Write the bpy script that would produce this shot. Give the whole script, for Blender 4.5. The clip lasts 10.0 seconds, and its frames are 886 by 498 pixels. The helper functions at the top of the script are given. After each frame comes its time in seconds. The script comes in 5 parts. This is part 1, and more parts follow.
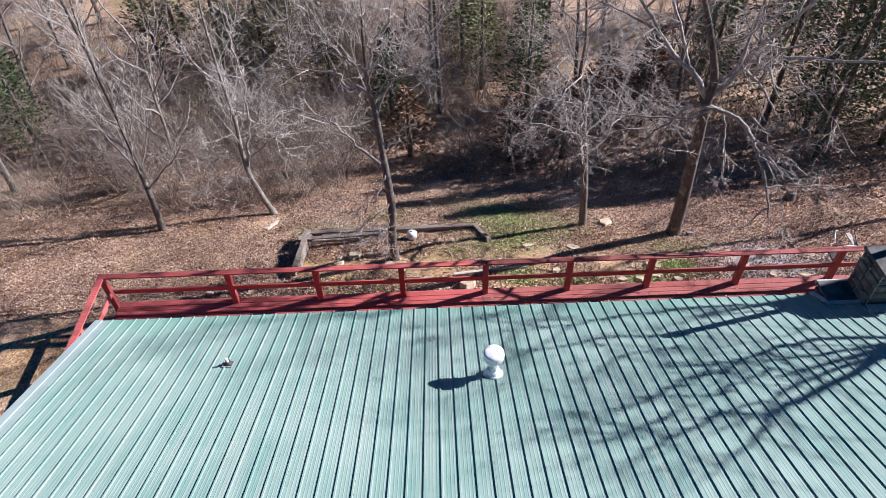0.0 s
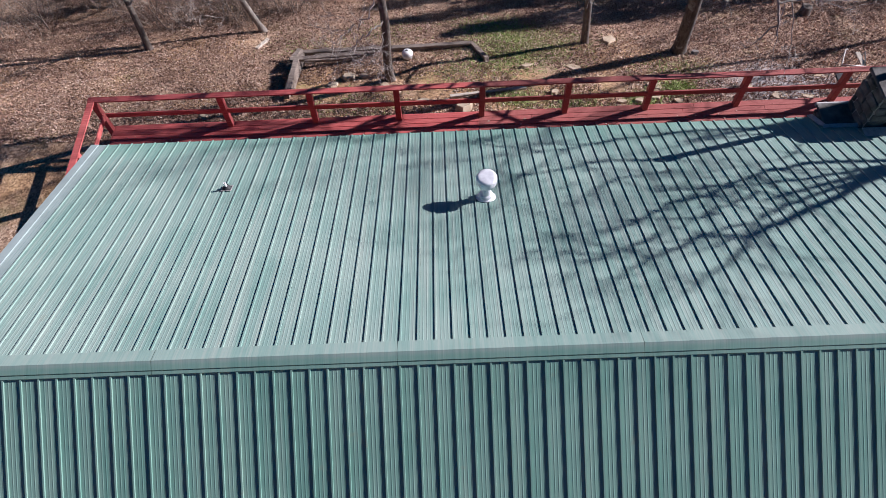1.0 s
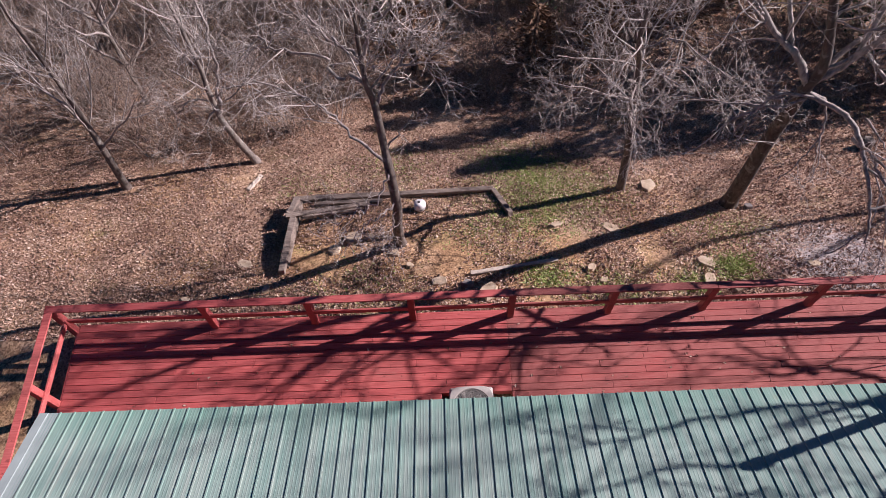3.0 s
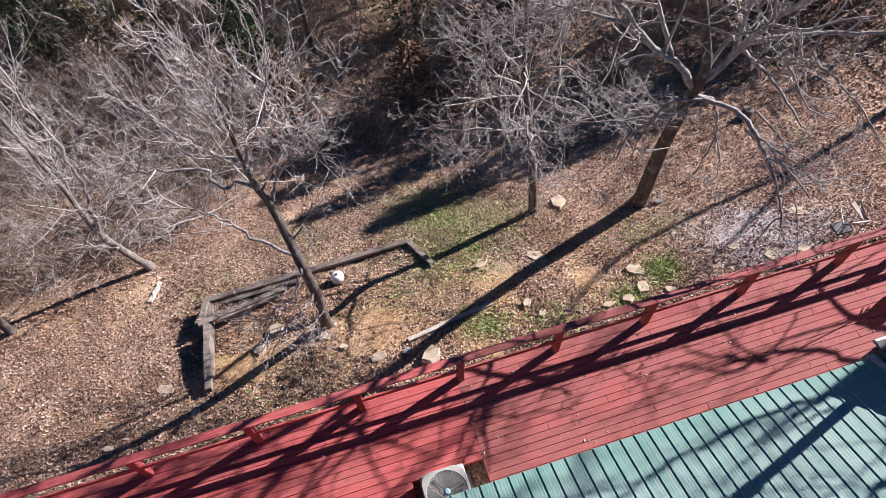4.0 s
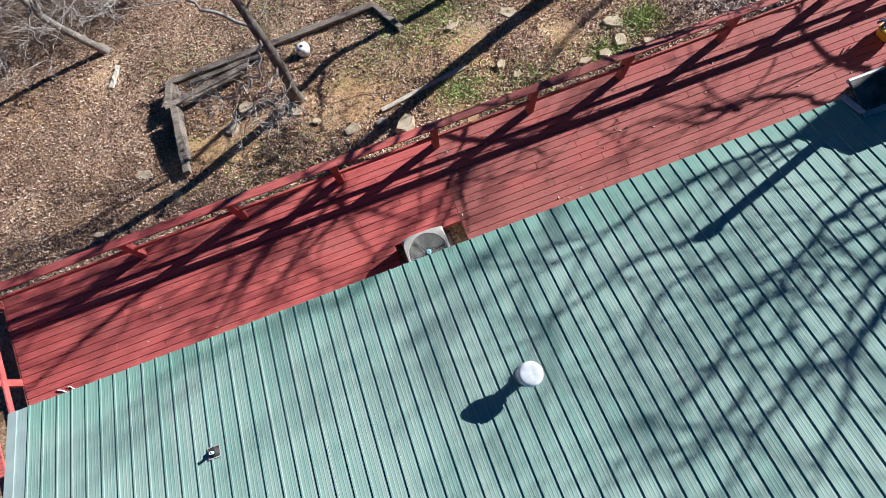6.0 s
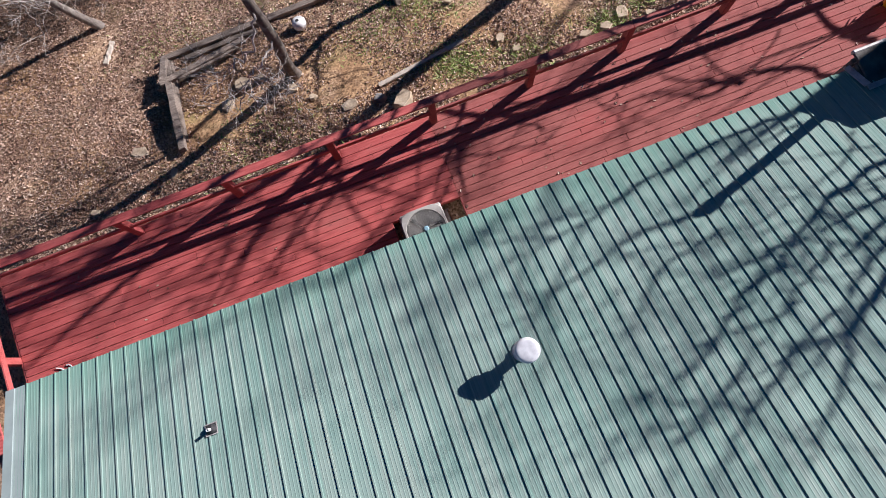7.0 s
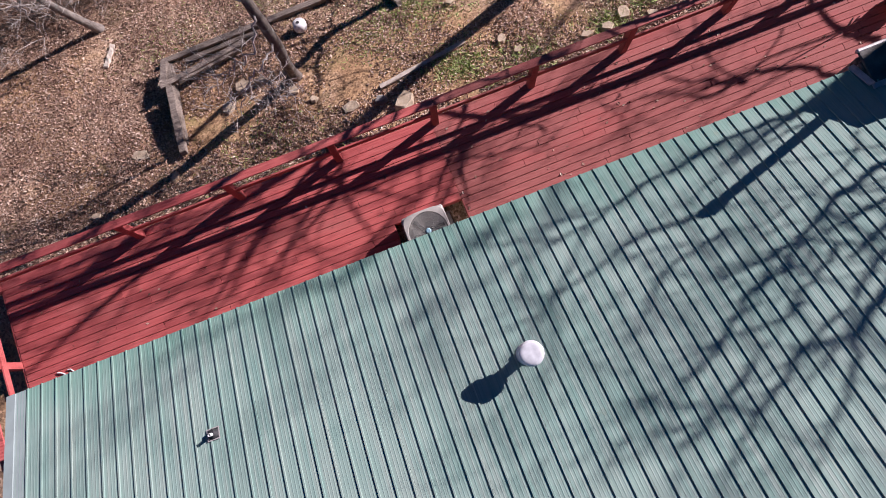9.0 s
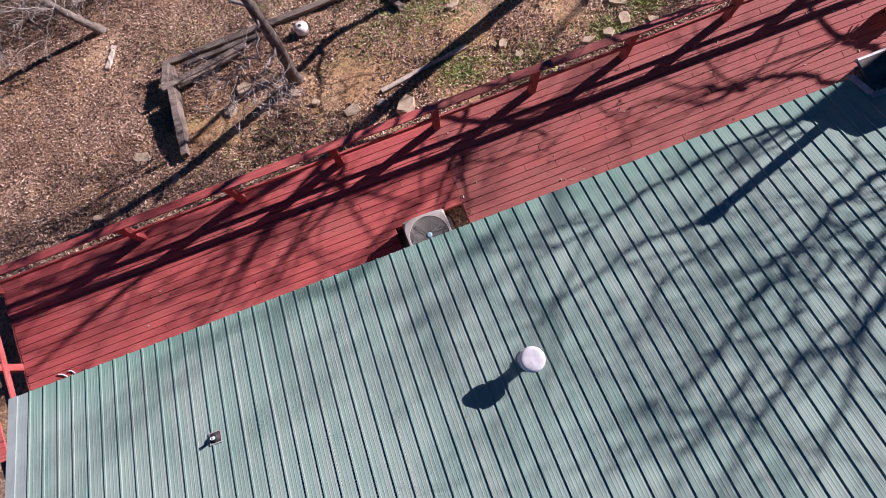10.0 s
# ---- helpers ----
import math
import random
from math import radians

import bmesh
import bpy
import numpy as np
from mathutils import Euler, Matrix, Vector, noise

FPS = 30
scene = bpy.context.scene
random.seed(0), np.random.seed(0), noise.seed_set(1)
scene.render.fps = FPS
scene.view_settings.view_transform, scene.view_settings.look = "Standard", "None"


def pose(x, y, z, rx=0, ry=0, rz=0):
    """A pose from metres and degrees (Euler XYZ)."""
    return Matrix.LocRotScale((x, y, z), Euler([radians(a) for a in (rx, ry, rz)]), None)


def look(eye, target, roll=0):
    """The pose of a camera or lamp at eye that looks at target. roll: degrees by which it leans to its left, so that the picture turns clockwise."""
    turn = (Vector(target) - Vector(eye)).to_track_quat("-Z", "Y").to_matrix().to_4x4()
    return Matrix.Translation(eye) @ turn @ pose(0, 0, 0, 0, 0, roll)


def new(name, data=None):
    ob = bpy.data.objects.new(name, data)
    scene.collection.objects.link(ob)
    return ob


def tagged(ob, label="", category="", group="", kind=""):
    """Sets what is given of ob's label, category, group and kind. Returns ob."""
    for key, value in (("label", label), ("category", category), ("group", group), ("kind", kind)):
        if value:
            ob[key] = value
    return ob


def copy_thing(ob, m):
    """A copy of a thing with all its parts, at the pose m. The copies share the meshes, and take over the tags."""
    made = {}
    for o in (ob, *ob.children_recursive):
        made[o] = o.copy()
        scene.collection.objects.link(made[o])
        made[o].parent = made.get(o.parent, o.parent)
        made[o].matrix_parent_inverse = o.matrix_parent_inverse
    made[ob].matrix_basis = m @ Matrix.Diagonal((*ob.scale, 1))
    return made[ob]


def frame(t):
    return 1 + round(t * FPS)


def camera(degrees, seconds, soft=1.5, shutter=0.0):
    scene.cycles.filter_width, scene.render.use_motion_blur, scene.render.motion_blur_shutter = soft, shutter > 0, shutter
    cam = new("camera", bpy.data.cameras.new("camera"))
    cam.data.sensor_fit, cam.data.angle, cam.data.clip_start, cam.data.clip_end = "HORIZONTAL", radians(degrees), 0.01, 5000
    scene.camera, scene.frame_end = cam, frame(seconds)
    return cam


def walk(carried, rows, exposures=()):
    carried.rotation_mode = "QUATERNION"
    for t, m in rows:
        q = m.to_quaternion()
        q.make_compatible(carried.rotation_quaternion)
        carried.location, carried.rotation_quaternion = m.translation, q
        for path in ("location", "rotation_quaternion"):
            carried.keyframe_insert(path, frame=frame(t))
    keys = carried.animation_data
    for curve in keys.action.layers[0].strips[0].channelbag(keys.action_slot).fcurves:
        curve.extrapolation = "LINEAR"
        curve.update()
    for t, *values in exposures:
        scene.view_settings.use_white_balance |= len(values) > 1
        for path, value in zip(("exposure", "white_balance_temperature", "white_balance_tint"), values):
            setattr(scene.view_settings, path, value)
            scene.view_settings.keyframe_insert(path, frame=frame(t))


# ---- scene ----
cam = camera(66.3, 10.0, soft=0.8)
PATH = [
    (0, (6.53, -8.605, 12.744), (6.535, -7.193, 11.327), -2.0),
    (0.5, (6.581, -8.663, 12.848), (6.572, -7.572, 11.171), -2.6),
    (1, (6.637, -8.627, 12.872), (6.621, -7.631, 11.137), -3.0),
    (1.5, (6.624, -8.226, 12.854), (6.61, -7.236, 11.117), -2.9),
    (2, (6.583, -7.183, 12.881), (6.568, -6.196, 11.141), -2.9),
    (2.5, (6.473, -5.387, 12.984), (6.457, -4.404, 11.242), -2.9),
    (3, (6.32, -3.313, 13.066), (6.307, -2.318, 11.331), -2.8),
    (3.2, (6.318, -2.762, 13.087), (6.302, -1.76, 11.356), -3.0),
    (4.3, (6.309, -1.82, 13.117), (6.615, -0.86, 11.389), -3.3),
    (4.5, (6.34, -1.795, 13.129), (6.653, -0.819, 11.411), -3.2),
    (5, (6.361, -1.918, 13.092), (6.688, -0.903, 11.4), -3.0),
    (5.5, (6.327, -2.025, 13.044), (6.55, -1.293, 11.196), -4.0),
    (5.8, (6.386, -2.06, 13.045), (6.518, -1.553, 11.115), -6.2),
    (6, (6.485, -2.034, 13.011), (6.557, -1.654, 11.049), -10.2),
    (6.2, (6.563, -1.997, 12.957), (6.604, -1.677, 10.983), -13.7),
    (7.5, (6.559, -2.119, 12.886), (6.601, -1.792, 10.914), -13.8),
    (8, (6.562, -2.087, 12.858), (6.604, -1.763, 10.885), -13.8),
    (8.5, (6.543, -2.063, 12.856), (6.586, -1.737, 10.883), -13.6),
    (9, (6.553, -2.043, 12.842), (6.592, -1.714, 10.87), -14.6),
    (9.5, (6.546, -1.99, 12.868), (6.587, -1.663, 10.895), -14.0),
    (10, (6.515, -1.948, 12.919), (6.562, -1.623, 10.946), -12.8),
]
walk(cam, [(t, look(eye, target, roll)) for t, eye, target, roll in PATH],
     exposures=[(0, 1.06, 5450, 16), (0.5, 0.62, 5500, 18), (1, 0.62, 5550, 20), (2, 0.68, 5650, 24), (2.5, 0.55, 5750, 25), (3, 0.61, 5950, 30), (4.5, 1.14, 5450, 11), (5, 1.14, 5400, 9), (5.6, 1.13, 5250, 0), (6, 0.82, 5450, 6), (7.5, 0.58, 5700, 19), (10, 0.56, 5850, 30)])

# ---- light ----
SUN = Vector((0.853, 0.262, 0.452)).normalized()
world = bpy.data.worlds.new("world")
scene.world = world
world.use_nodes = True
wn = world.node_tree
sky = wn.nodes.new("ShaderNodeTexSky")
sky.sky_type = "NISHITA"
sky.sun_disc = False
sky.altitude, sky.air_density, sky.dust_density, sky.ozone_density = 2500, 0.3, 0.0, 4.0
sky.sun_elevation = math.asin(SUN.z)
sky.sun_rotation = math.atan2(SUN.x, SUN.y)
tone = wn.nodes.new("ShaderNodeHueSaturation")
tone.inputs["Saturation"].default_value, tone.inputs["Value"].default_value = 1.5, 1.0
wn.links.new(sky.outputs[0], tone.inputs["Color"])
clear = wn.nodes.new("ShaderNodeMixRGB")
clear.blend_type = "MULTIPLY"
clear.inputs[0].default_value, clear.inputs[2].default_value = 1.0, (0.62, 1.68, 1.55, 1)
wn.links.new(tone.outputs[0], clear.inputs[1])
wn.links.new(clear.outputs[0], wn.nodes["Background"].inputs[0])
wn.nodes["Background"].inputs[1].default_value = 0.046
sun = new("sun", bpy.data.lights.new("sun", "SUN"))
sun.data.energy, sun.data.angle, sun.data.color = 5.6, radians(0.5), (1.0, 0.905, 0.78)
sun.matrix_world = look(SUN * 60, (0, 0, 0))


# ---- main measures of the roof ----
EAVE, PITCH, RIDGE_Y = 2.47, 0.432, -5.49
RIDGE_Z = EAVE - PITCH * RIDGE_Y
BACK = 0.60  # pitch of the far slope, steeper than the one over the deck
BACK_Y = RIDGE_Y - (RIDGE_Z - EAVE) / BACK
ROOF_L, ROOF_R, RIB = -0.31, 21.0, 0.2286


# ---- materials ----
class Mat:
    """A node material with a few shorthands."""

    def __init__(self, name, rough=0.7, metal=0.0):
        self.m = bpy.data.materials.new(name)
        self.m.use_nodes = True
        self.t = self.m.node_tree
        self.b = self.t.nodes["Principled BSDF"]
        self.b.inputs["Roughness"].default_value, self.b.inputs["Metallic"].default_value = rough, metal
        self.co = self.t.nodes.new("ShaderNodeTexCoord").outputs["Object"]

    def world(self):
        """Lay the pattern out in world space, so that it runs on from piece to piece."""
        self.co = self.t.nodes.new("ShaderNodeNewGeometry").outputs["Position"]

    def node(self, kind, **ins):
        n = self.t.nodes.new(kind)
        for k, v in ins.items():
            if hasattr(v, "links"):
                self.t.links.new(v, n.inputs[k])
            else:
                n.inputs[k].default_value = v
        return n

    def scaled(self, v):
        n = self.t.nodes.new("ShaderNodeMapping")
        self.t.links.new(self.co, n.inputs[0])
        n.inputs["Scale"].default_value = v
        return n.outputs[0]

    def noise(self, scale, detail=4.0, co=None, rough=0.6):
        return self.node("ShaderNodeTexNoise", Vector=co or self.co, Scale=scale, Detail=detail, Roughness=rough).outputs[0]

    def ramp(self, fac, stops):
        n = self.node("ShaderNodeValToRGB", Fac=fac)
        e = n.color_ramp.elements
        while len(e) < len(stops):
            e.new(0.5)
        for k, (at, c) in zip(e, stops):
            k.position, k.color = at, (*c, 1)
        return n.outputs[0]

    def mix(self, fac, a, b, kind="MIX"):
        n = self.t.nodes.new("ShaderNodeMixRGB")
        n.blend_type = kind
        for s, v in zip(n.inputs, (fac, a, b)):
            if hasattr(v, "links"):
                self.t.links.new(v, s)
            else:
                s.default_value = (*v, 1) if isinstance(v, tuple) else v
        return n.outputs[0]

    def maths(self, op, a, b=0.0):
        n = self.t.nodes.new("ShaderNodeMath")
        n.operation = op
        for s, v in zip(n.inputs, (a, b)):
            if hasattr(v, "links"):
                self.t.links.new(v, s)
            else:
                s.default_value = v
        return n.outputs[0]

    def color(self, c):
        if hasattr(c, "links"):
            self.t.links.new(c, self.b.inputs["Base Color"])
        else:
            self.b.inputs["Base Color"].default_value = (*c, 1)
        return self

    def rough(self, v):
        self.t.links.new(v, self.b.inputs["Roughness"])
        return self

    def bump(self, h, strength=0.3, dist=0.01):
        n = self.node("ShaderNodeBump", Height=h, Strength=strength, Distance=dist)
        self.t.links.new(n.outputs[0], self.b.inputs["Normal"])
        return self

    def rand(self):
        return self.t.nodes.new("ShaderNodeObjectInfo").outputs["Random"]

    def litter_tone(self, c):
        """Tone of leaves and soil, darker to the west of the bank and paler to the east."""
        x = self.node("ShaderNodeSeparateXYZ", Vector=self.co).outputs["X"]
        f = self.node("ShaderNodeMapRange", **{"Value": x, "From Min": 0.0, "From Max": 14.0}).outputs[0]
        return self.mix(1.0, c, self.mix(f, (0.93, 0.90, 0.90), (1.12, 1.11, 1.15)), "MULTIPLY")

    def island(self):
        return self.t.nodes.new("ShaderNodeNewGeometry").outputs["Random Per Island"]


def plain(name, c, rough=0.6, metal=0.0, vary=0.25, scale=12.0):
    m = Mat(name, rough, metal)
    n = m.noise(scale)
    lo, hi = tuple(x * (1 - vary) for x in c), tuple(min(1, x * (1 + vary)) for x in c)
    m.color(m.ramp(n, [(0.3, lo), (0.7, hi)]))
    m.bump(m.noise(scale * 9), 0.15, 0.004)
    return m.m


def roof_paint():
    m = Mat("green_roof_paint", 0.5)
    m.b.inputs["Specular IOR Level"].default_value = 0.12
    m.world()
    x, y = (m.node("ShaderNodeSeparateXYZ", Vector=m.co).outputs[a] for a in "XY")
    big = m.noise(0.7, 5)
    streak = m.noise(1.0, 5, m.scaled((16, 0.35, 0.35)))
    fine = m.noise(1.0, 4, m.scaled((70, 1.1, 1.1)), 0.75)
    c = m.ramp(big, [(0.3, (0.182, 0.30, 0.262)), (0.5, (0.232, 0.342, 0.302)), (0.7, (0.292, 0.39, 0.345))])
    c = m.mix(m.maths("MULTIPLY", m.ramp(streak, [(0.42, (0, 0, 0)), (0.66, (1, 1, 1))]), 0.7), c, (0.34, 0.40, 0.355))
    c = m.mix(0.4, c, m.mix(1.0, c, m.ramp(fine, [(0.30, (0.60, 0.66, 0.64)), (0.5, (1.0, 1.0, 1.0)), (0.72, (1.25, 1.2, 1.15))]), "MULTIPLY"))
    # greener, darker paint tone towards the eave, broken up by noise
    eave_green = m.maths("ADD", m.node("ShaderNodeMapRange", **{"Value": y, "From Min": -1.1, "From Max": 0.0}).outputs[0], m.maths("MULTIPLY", m.maths("SUBTRACT", m.noise(0.9, 6), 0.5), 1.5))
    c = m.mix(m.ramp(eave_green, [(0.35, (0, 0, 0)), (1.0, (0.6, 0.6, 0.6))]), c, m.mix(1.0, c, (0.60, 0.85, 0.77), "MULTIPLY"))
    # the far slope is tinted darker and greener, its shade put into the colour
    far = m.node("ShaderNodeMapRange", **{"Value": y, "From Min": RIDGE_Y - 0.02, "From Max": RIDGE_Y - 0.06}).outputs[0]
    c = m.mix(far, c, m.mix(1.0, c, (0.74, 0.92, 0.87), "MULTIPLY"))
    rust = m.ramp(m.noise(3.2, 6), [(0.66, (0, 0, 0)), (0.74, (0.3, 0.3, 0.3))])
    c = m.mix(rust, c, (0.30, 0.29, 0.20))
    m.color(m.mix(m.maths("MULTIPLY", m.rand(), 0.35), c, m.mix(1.0, c, (0.88, 0.94, 0.93), "MULTIPLY")))
    m.rough(m.node("ShaderNodeMapRange", **{"Value": m.noise(3), "To Min": 0.55, "To Max": 0.75}).outputs[0])
    m.bump(m.noise(2.2, 3), 0.12, 0.02)
    return m.m


def red_paint():
    m = Mat("red_deck_paint", 0.75)
    m.b.inputs["Specular IOR Level"].default_value = 0.2
    m.world()
    x = m.node("ShaderNodeSeparateXYZ", Vector=m.co).outputs["X"]
    grain = m.noise(5, 6, m.scaled((0.5, 9, 9)))
    fibre = m.noise(9, 6, m.scaled((0.6, 16, 16)), 0.75)
    wear = m.noise(0.9, 7, m.scaled((0.5, 1.2, 1.2)))
    c = m.ramp(grain, [(0.25, (0.335, 0.058, 0.057)), (0.5, (0.48, 0.104, 0.100)), (0.8, (0.59, 0.165, 0.152))])
    tone = m.ramp(m.rand(), [(0.0, (0.72, 0.68, 0.66)), (0.35, (0.93, 0.94, 0.94)), (0.7, (1.0, 1.02, 0.98)), (1.0, (1.08, 1.18, 1.12))])
    c = m.mix(1.0, c, tone, "MULTIPLY")
    # the boards past the condenser are older, browner and rubbed along the grain
    old = m.node("ShaderNodeMapRange", **{"Value": x, "From Min": 7.45, "From Max": 7.55, "To Min": 0.0, "To Max": 0.20}).outputs[0]
    worn = m.ramp(m.maths("ADD", m.maths("ADD", m.maths("MULTIPLY", wear, 0.65), m.maths("MULTIPLY", fibre, 0.35)), old), [(0.50, (0, 0, 0)), (0.70, (1, 1, 1))])
    c = m.mix(m.maths("MULTIPLY", worn, 0.8), c, m.ramp(fibre, [(0.3, (0.16, 0.052, 0.046)), (0.5, (0.33, 0.115, 0.10)), (0.75, (0.50, 0.23, 0.195))]))
    spots = m.ramp(m.noise(9, 3), [(0.64, (0, 0, 0)), (0.70, (1, 1, 1))])
    c = m.mix(m.maths("MULTIPLY", spots, 0.55), c, (0.13, 0.045, 0.04))
    knots = m.node("ShaderNodeTexVoronoi", Vector=m.scaled((1.0, 3.0, 1.0)), Scale=3.2).outputs["Distance"]
    m.color(m.mix(m.ramp(knots, [(0.03, (0.6, 0.6, 0.6)), (0.07, (0, 0, 0))]), c, (0.10, 0.04, 0.035)))
    m.bump(m.maths("ADD", grain, m.maths("MULTIPLY", fibre, 0.6)), 0.4, 0.005)
    return m.m


def bark(name, dark, light, scale=14):
    m = Mat(name, 0.9)
    n = m.noise(scale, 6, m.scaled((1, 1, 0.25)))
    c = m.ramp(n, [(0.3, dark), (0.65, light)])
    lichen = m.ramp(m.noise(5, 4), [(0.56, (0, 0, 0)), (0.68, (1, 1, 1))])
    m.color(m.mix(m.maths("MULTIPLY", lichen, 0.45), c, (0.36, 0.37, 0.33)))
    m.bump(n, 0.6, 0.02)
    return m.m


def litter(name, stops, mottle=False):
    m = Mat(name, 0.75)
    c = m.ramp(m.island(), stops)
    m.color(m.mix(0.5, c, m.mix(1.0, c, m.ramp(m.noise(40), [(0.3, (0.5, 0.5, 0.5)), (0.7, (1.0, 1.0, 1.0))]), "MULTIPLY")))
    if mottle:
        link = m.b.inputs["Base Color"].links[0].from_socket
        m.color(m.mix(1.0, m.litter_tone(link), m.ramp(m.noise(0.75, 5), [(0.38, (0.66, 0.60, 0.58)), (0.58, (0.96, 0.94, 0.91)), (0.72, (1.05, 1.02, 0.92))]), "MULTIPLY"))
    return m.m


def soil():
    m = Mat("leafy_soil", 0.95)
    fine = m.node("ShaderNodeTexVoronoi", Vector=m.co, Scale=26.0)
    leaf = m.ramp(fine.outputs["Color"], [(0.1, (0.18, 0.115, 0.075)), (0.45, (0.40, 0.275, 0.18)), (0.75, (0.60, 0.445, 0.31)), (0.95, (0.74, 0.61, 0.47))])
    dirt = m.ramp(m.noise(2.5, 8), [(0.3, (0.34, 0.215, 0.105)), (0.55, (0.54, 0.37, 0.19)), (0.8, (0.66, 0.50, 0.285))])
    west = m.node("ShaderNodeMapRange", **{"Value": m.node("ShaderNodeSeparateXYZ", Vector=m.co).outputs["X"], "From Min": 2.5, "From Max": -5.0, "To Max": 0.04}).outputs[0]
    px, py = (m.node("ShaderNodeSeparateXYZ", Vector=m.co).outputs[a] for a in "XY")
    px, py = m.maths("DIVIDE", m.maths("SUBTRACT", px, 6.0), 6.0), m.maths("DIVIDE", m.maths("SUBTRACT", py, 3.9), 2.4)
    bare = m.maths("SUBTRACT", 0.16, m.maths("MULTIPLY", m.maths("ADD", m.maths("MULTIPLY", px, px), m.maths("MULTIPLY", py, py)), 0.12))
    west = m.maths("ADD", west, m.maths("MAXIMUM", bare, 0.0))
    sx, sy = (m.node("ShaderNodeSeparateXYZ", Vector=m.co).outputs[a] for a in "XY")
    west = m.maths("SUBTRACT", west, m.node("ShaderNodeMapRange", **{"Value": sy, "From Min": 8.0, "From Max": 11.0, "To Max": 0.3}).outputs[0])
    west = m.maths("SUBTRACT", west, m.node("ShaderNodeMapRange", **{"Value": sx, "From Min": 13.0, "From Max": 17.0, "To Max": 0.3}).outputs[0])
    c = m.mix(m.ramp(m.maths("ADD", m.noise(0.42, 6), west), [(0.48, (0, 0, 0)), (0.64, (0.85, 0.85, 0.85))]), leaf, m.mix(0.75, dirt, m.mix(1.0, dirt, m.ramp(fine.outputs["Color"], [(0.2, (0.35, 0.3, 0.27)), (0.5, (0.9, 0.85, 0.8)), (0.8, (1.3, 1.25, 1.2))]), "MULTIPLY")))
    x, y = (m.node("ShaderNodeSeparateXYZ", Vector=m.co).outputs[a] for a in "XY")
    dx, dy = m.maths("DIVIDE", m.maths("SUBTRACT", x, 9.0), 2.2), m.maths("DIVIDE", m.maths("SUBTRACT", y, 7.1), 1.5)
    lawn = m.maths("MAXIMUM", m.maths("SUBTRACT", 0.22, m.maths("MULTIPLY", m.maths("ADD", m.maths("MULTIPLY", dx, dx), m.maths("MULTIPLY", dy, dy)), 0.16)), 0.0)
    moss = m.ramp(m.maths("ADD", m.noise(0.6, 5, m.scaled((1, 1, 0))), lawn), [(0.55, (0, 0, 0)), (0.70, (1, 1, 1))])
    c = m.mix(m.maths("MULTIPLY", moss, 0.65), c, m.ramp(m.noise(30), [(0.3, (0.13, 0.14, 0.035)), (0.7, (0.31, 0.29, 0.10))]))
    m.color(m.mix(1.0, c, m.ramp(m.noise(0.75, 5), [(0.38, (0.66, 0.60, 0.57)), (0.58, (0.96, 0.94, 0.91)), (0.72, (1.05, 1.02, 0.92))]), "MULTIPLY"))
    ground = m.litter_tone(m.b.inputs["Base Color"].links[0].from_socket)
    dx, dy = m.maths("DIVIDE", m.maths("SUBTRACT", x, 15.6), 1.85), m.maths("DIVIDE", m.maths("SUBTRACT", y, 4.0), 1.25)
    away = m.maths("ADD", m.maths("MULTIPLY", dx, dx), m.maths("MULTIPLY", dy, dy))
    spill = m.maths("SUBTRACT", m.maths("ADD", m.noise(1.6, 6), m.maths("MULTIPLY", m.noise(7, 5), 0.4)), m.maths("MULTIPLY", away, 0.3))
    m.color(m.mix(m.ramp(spill, [(0.26, (0, 0, 0)), (0.68, (0.85, 0.85, 0.85))]), ground, m.ramp(m.noise(6, 5), [(0.3, (0.37, 0.33, 0.32)), (0.6, (0.52, 0.485, 0.485)), (0.8, (0.64, 0.615, 0.62))])))
    m.bump(m.maths("ADD", m.maths("MULTIPLY", fine.outputs["Distance"], 0.12), m.noise(14, 9)), 0.6, 0.03)
    return m.m


def stone(name, dark, mid, light):
    m = Mat(name, 0.9)
    c = m.ramp(m.noise(3.5, 7), [(0.3, dark), (0.5, mid), (0.72, light)])
    c = m.mix(m.maths("MULTIPLY", m.rand(), 0.5), c, m.mix(1.0, c, (0.65, 0.62, 0.6), "MULTIPLY"))
    m.color(c)
    m.bump(m.noise(18, 8), 0.6, 0.02)
    return m.m


def old_wood():
    m = Mat("weathered_timber", 0.9)
    g = m.noise(6, 7, m.scaled((0.7, 8, 8)))
    c = m.ramp(g, [(0.3, (0.10, 0.075, 0.06)), (0.55, (0.24, 0.195, 0.16)), (0.8, (0.38, 0.33, 0.28))])
    m.color(c)
    m.bump(g, 0.6, 0.015)
    return m.m


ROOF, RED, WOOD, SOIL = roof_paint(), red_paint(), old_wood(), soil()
BARK = bark("grey_bark", (0.055, 0.043, 0.036), (0.17, 0.14, 0.118))
# darker bark tone for the big tree's trunk
DARK_BARK = bark("dark_trunk_bark", (0.034, 0.027, 0.023), (0.11, 0.09, 0.076))
PALE_BARK = bark("pale_grey_bark", (0.095, 0.08, 0.068), (0.27, 0.232, 0.20))
LIMB = bark("grey_limb_bark", (0.135, 0.12, 0.108), (0.40, 0.36, 0.328))
TWIG = bark("pale_twigs", (0.25, 0.218, 0.195), (0.57, 0.52, 0.475), 20)
BRUSH = bark("brown_brush", (0.14, 0.105, 0.085), (0.33, 0.262, 0.212), 20)
LEAF = litter("dry_leaves", [(0.0, (0.17, 0.098, 0.068)), (0.25, (0.36, 0.225, 0.155)), (0.55, (0.55, 0.38, 0.275)), (0.85, (0.71, 0.555, 0.43)), (1.0, (0.86, 0.76, 0.64))], True)
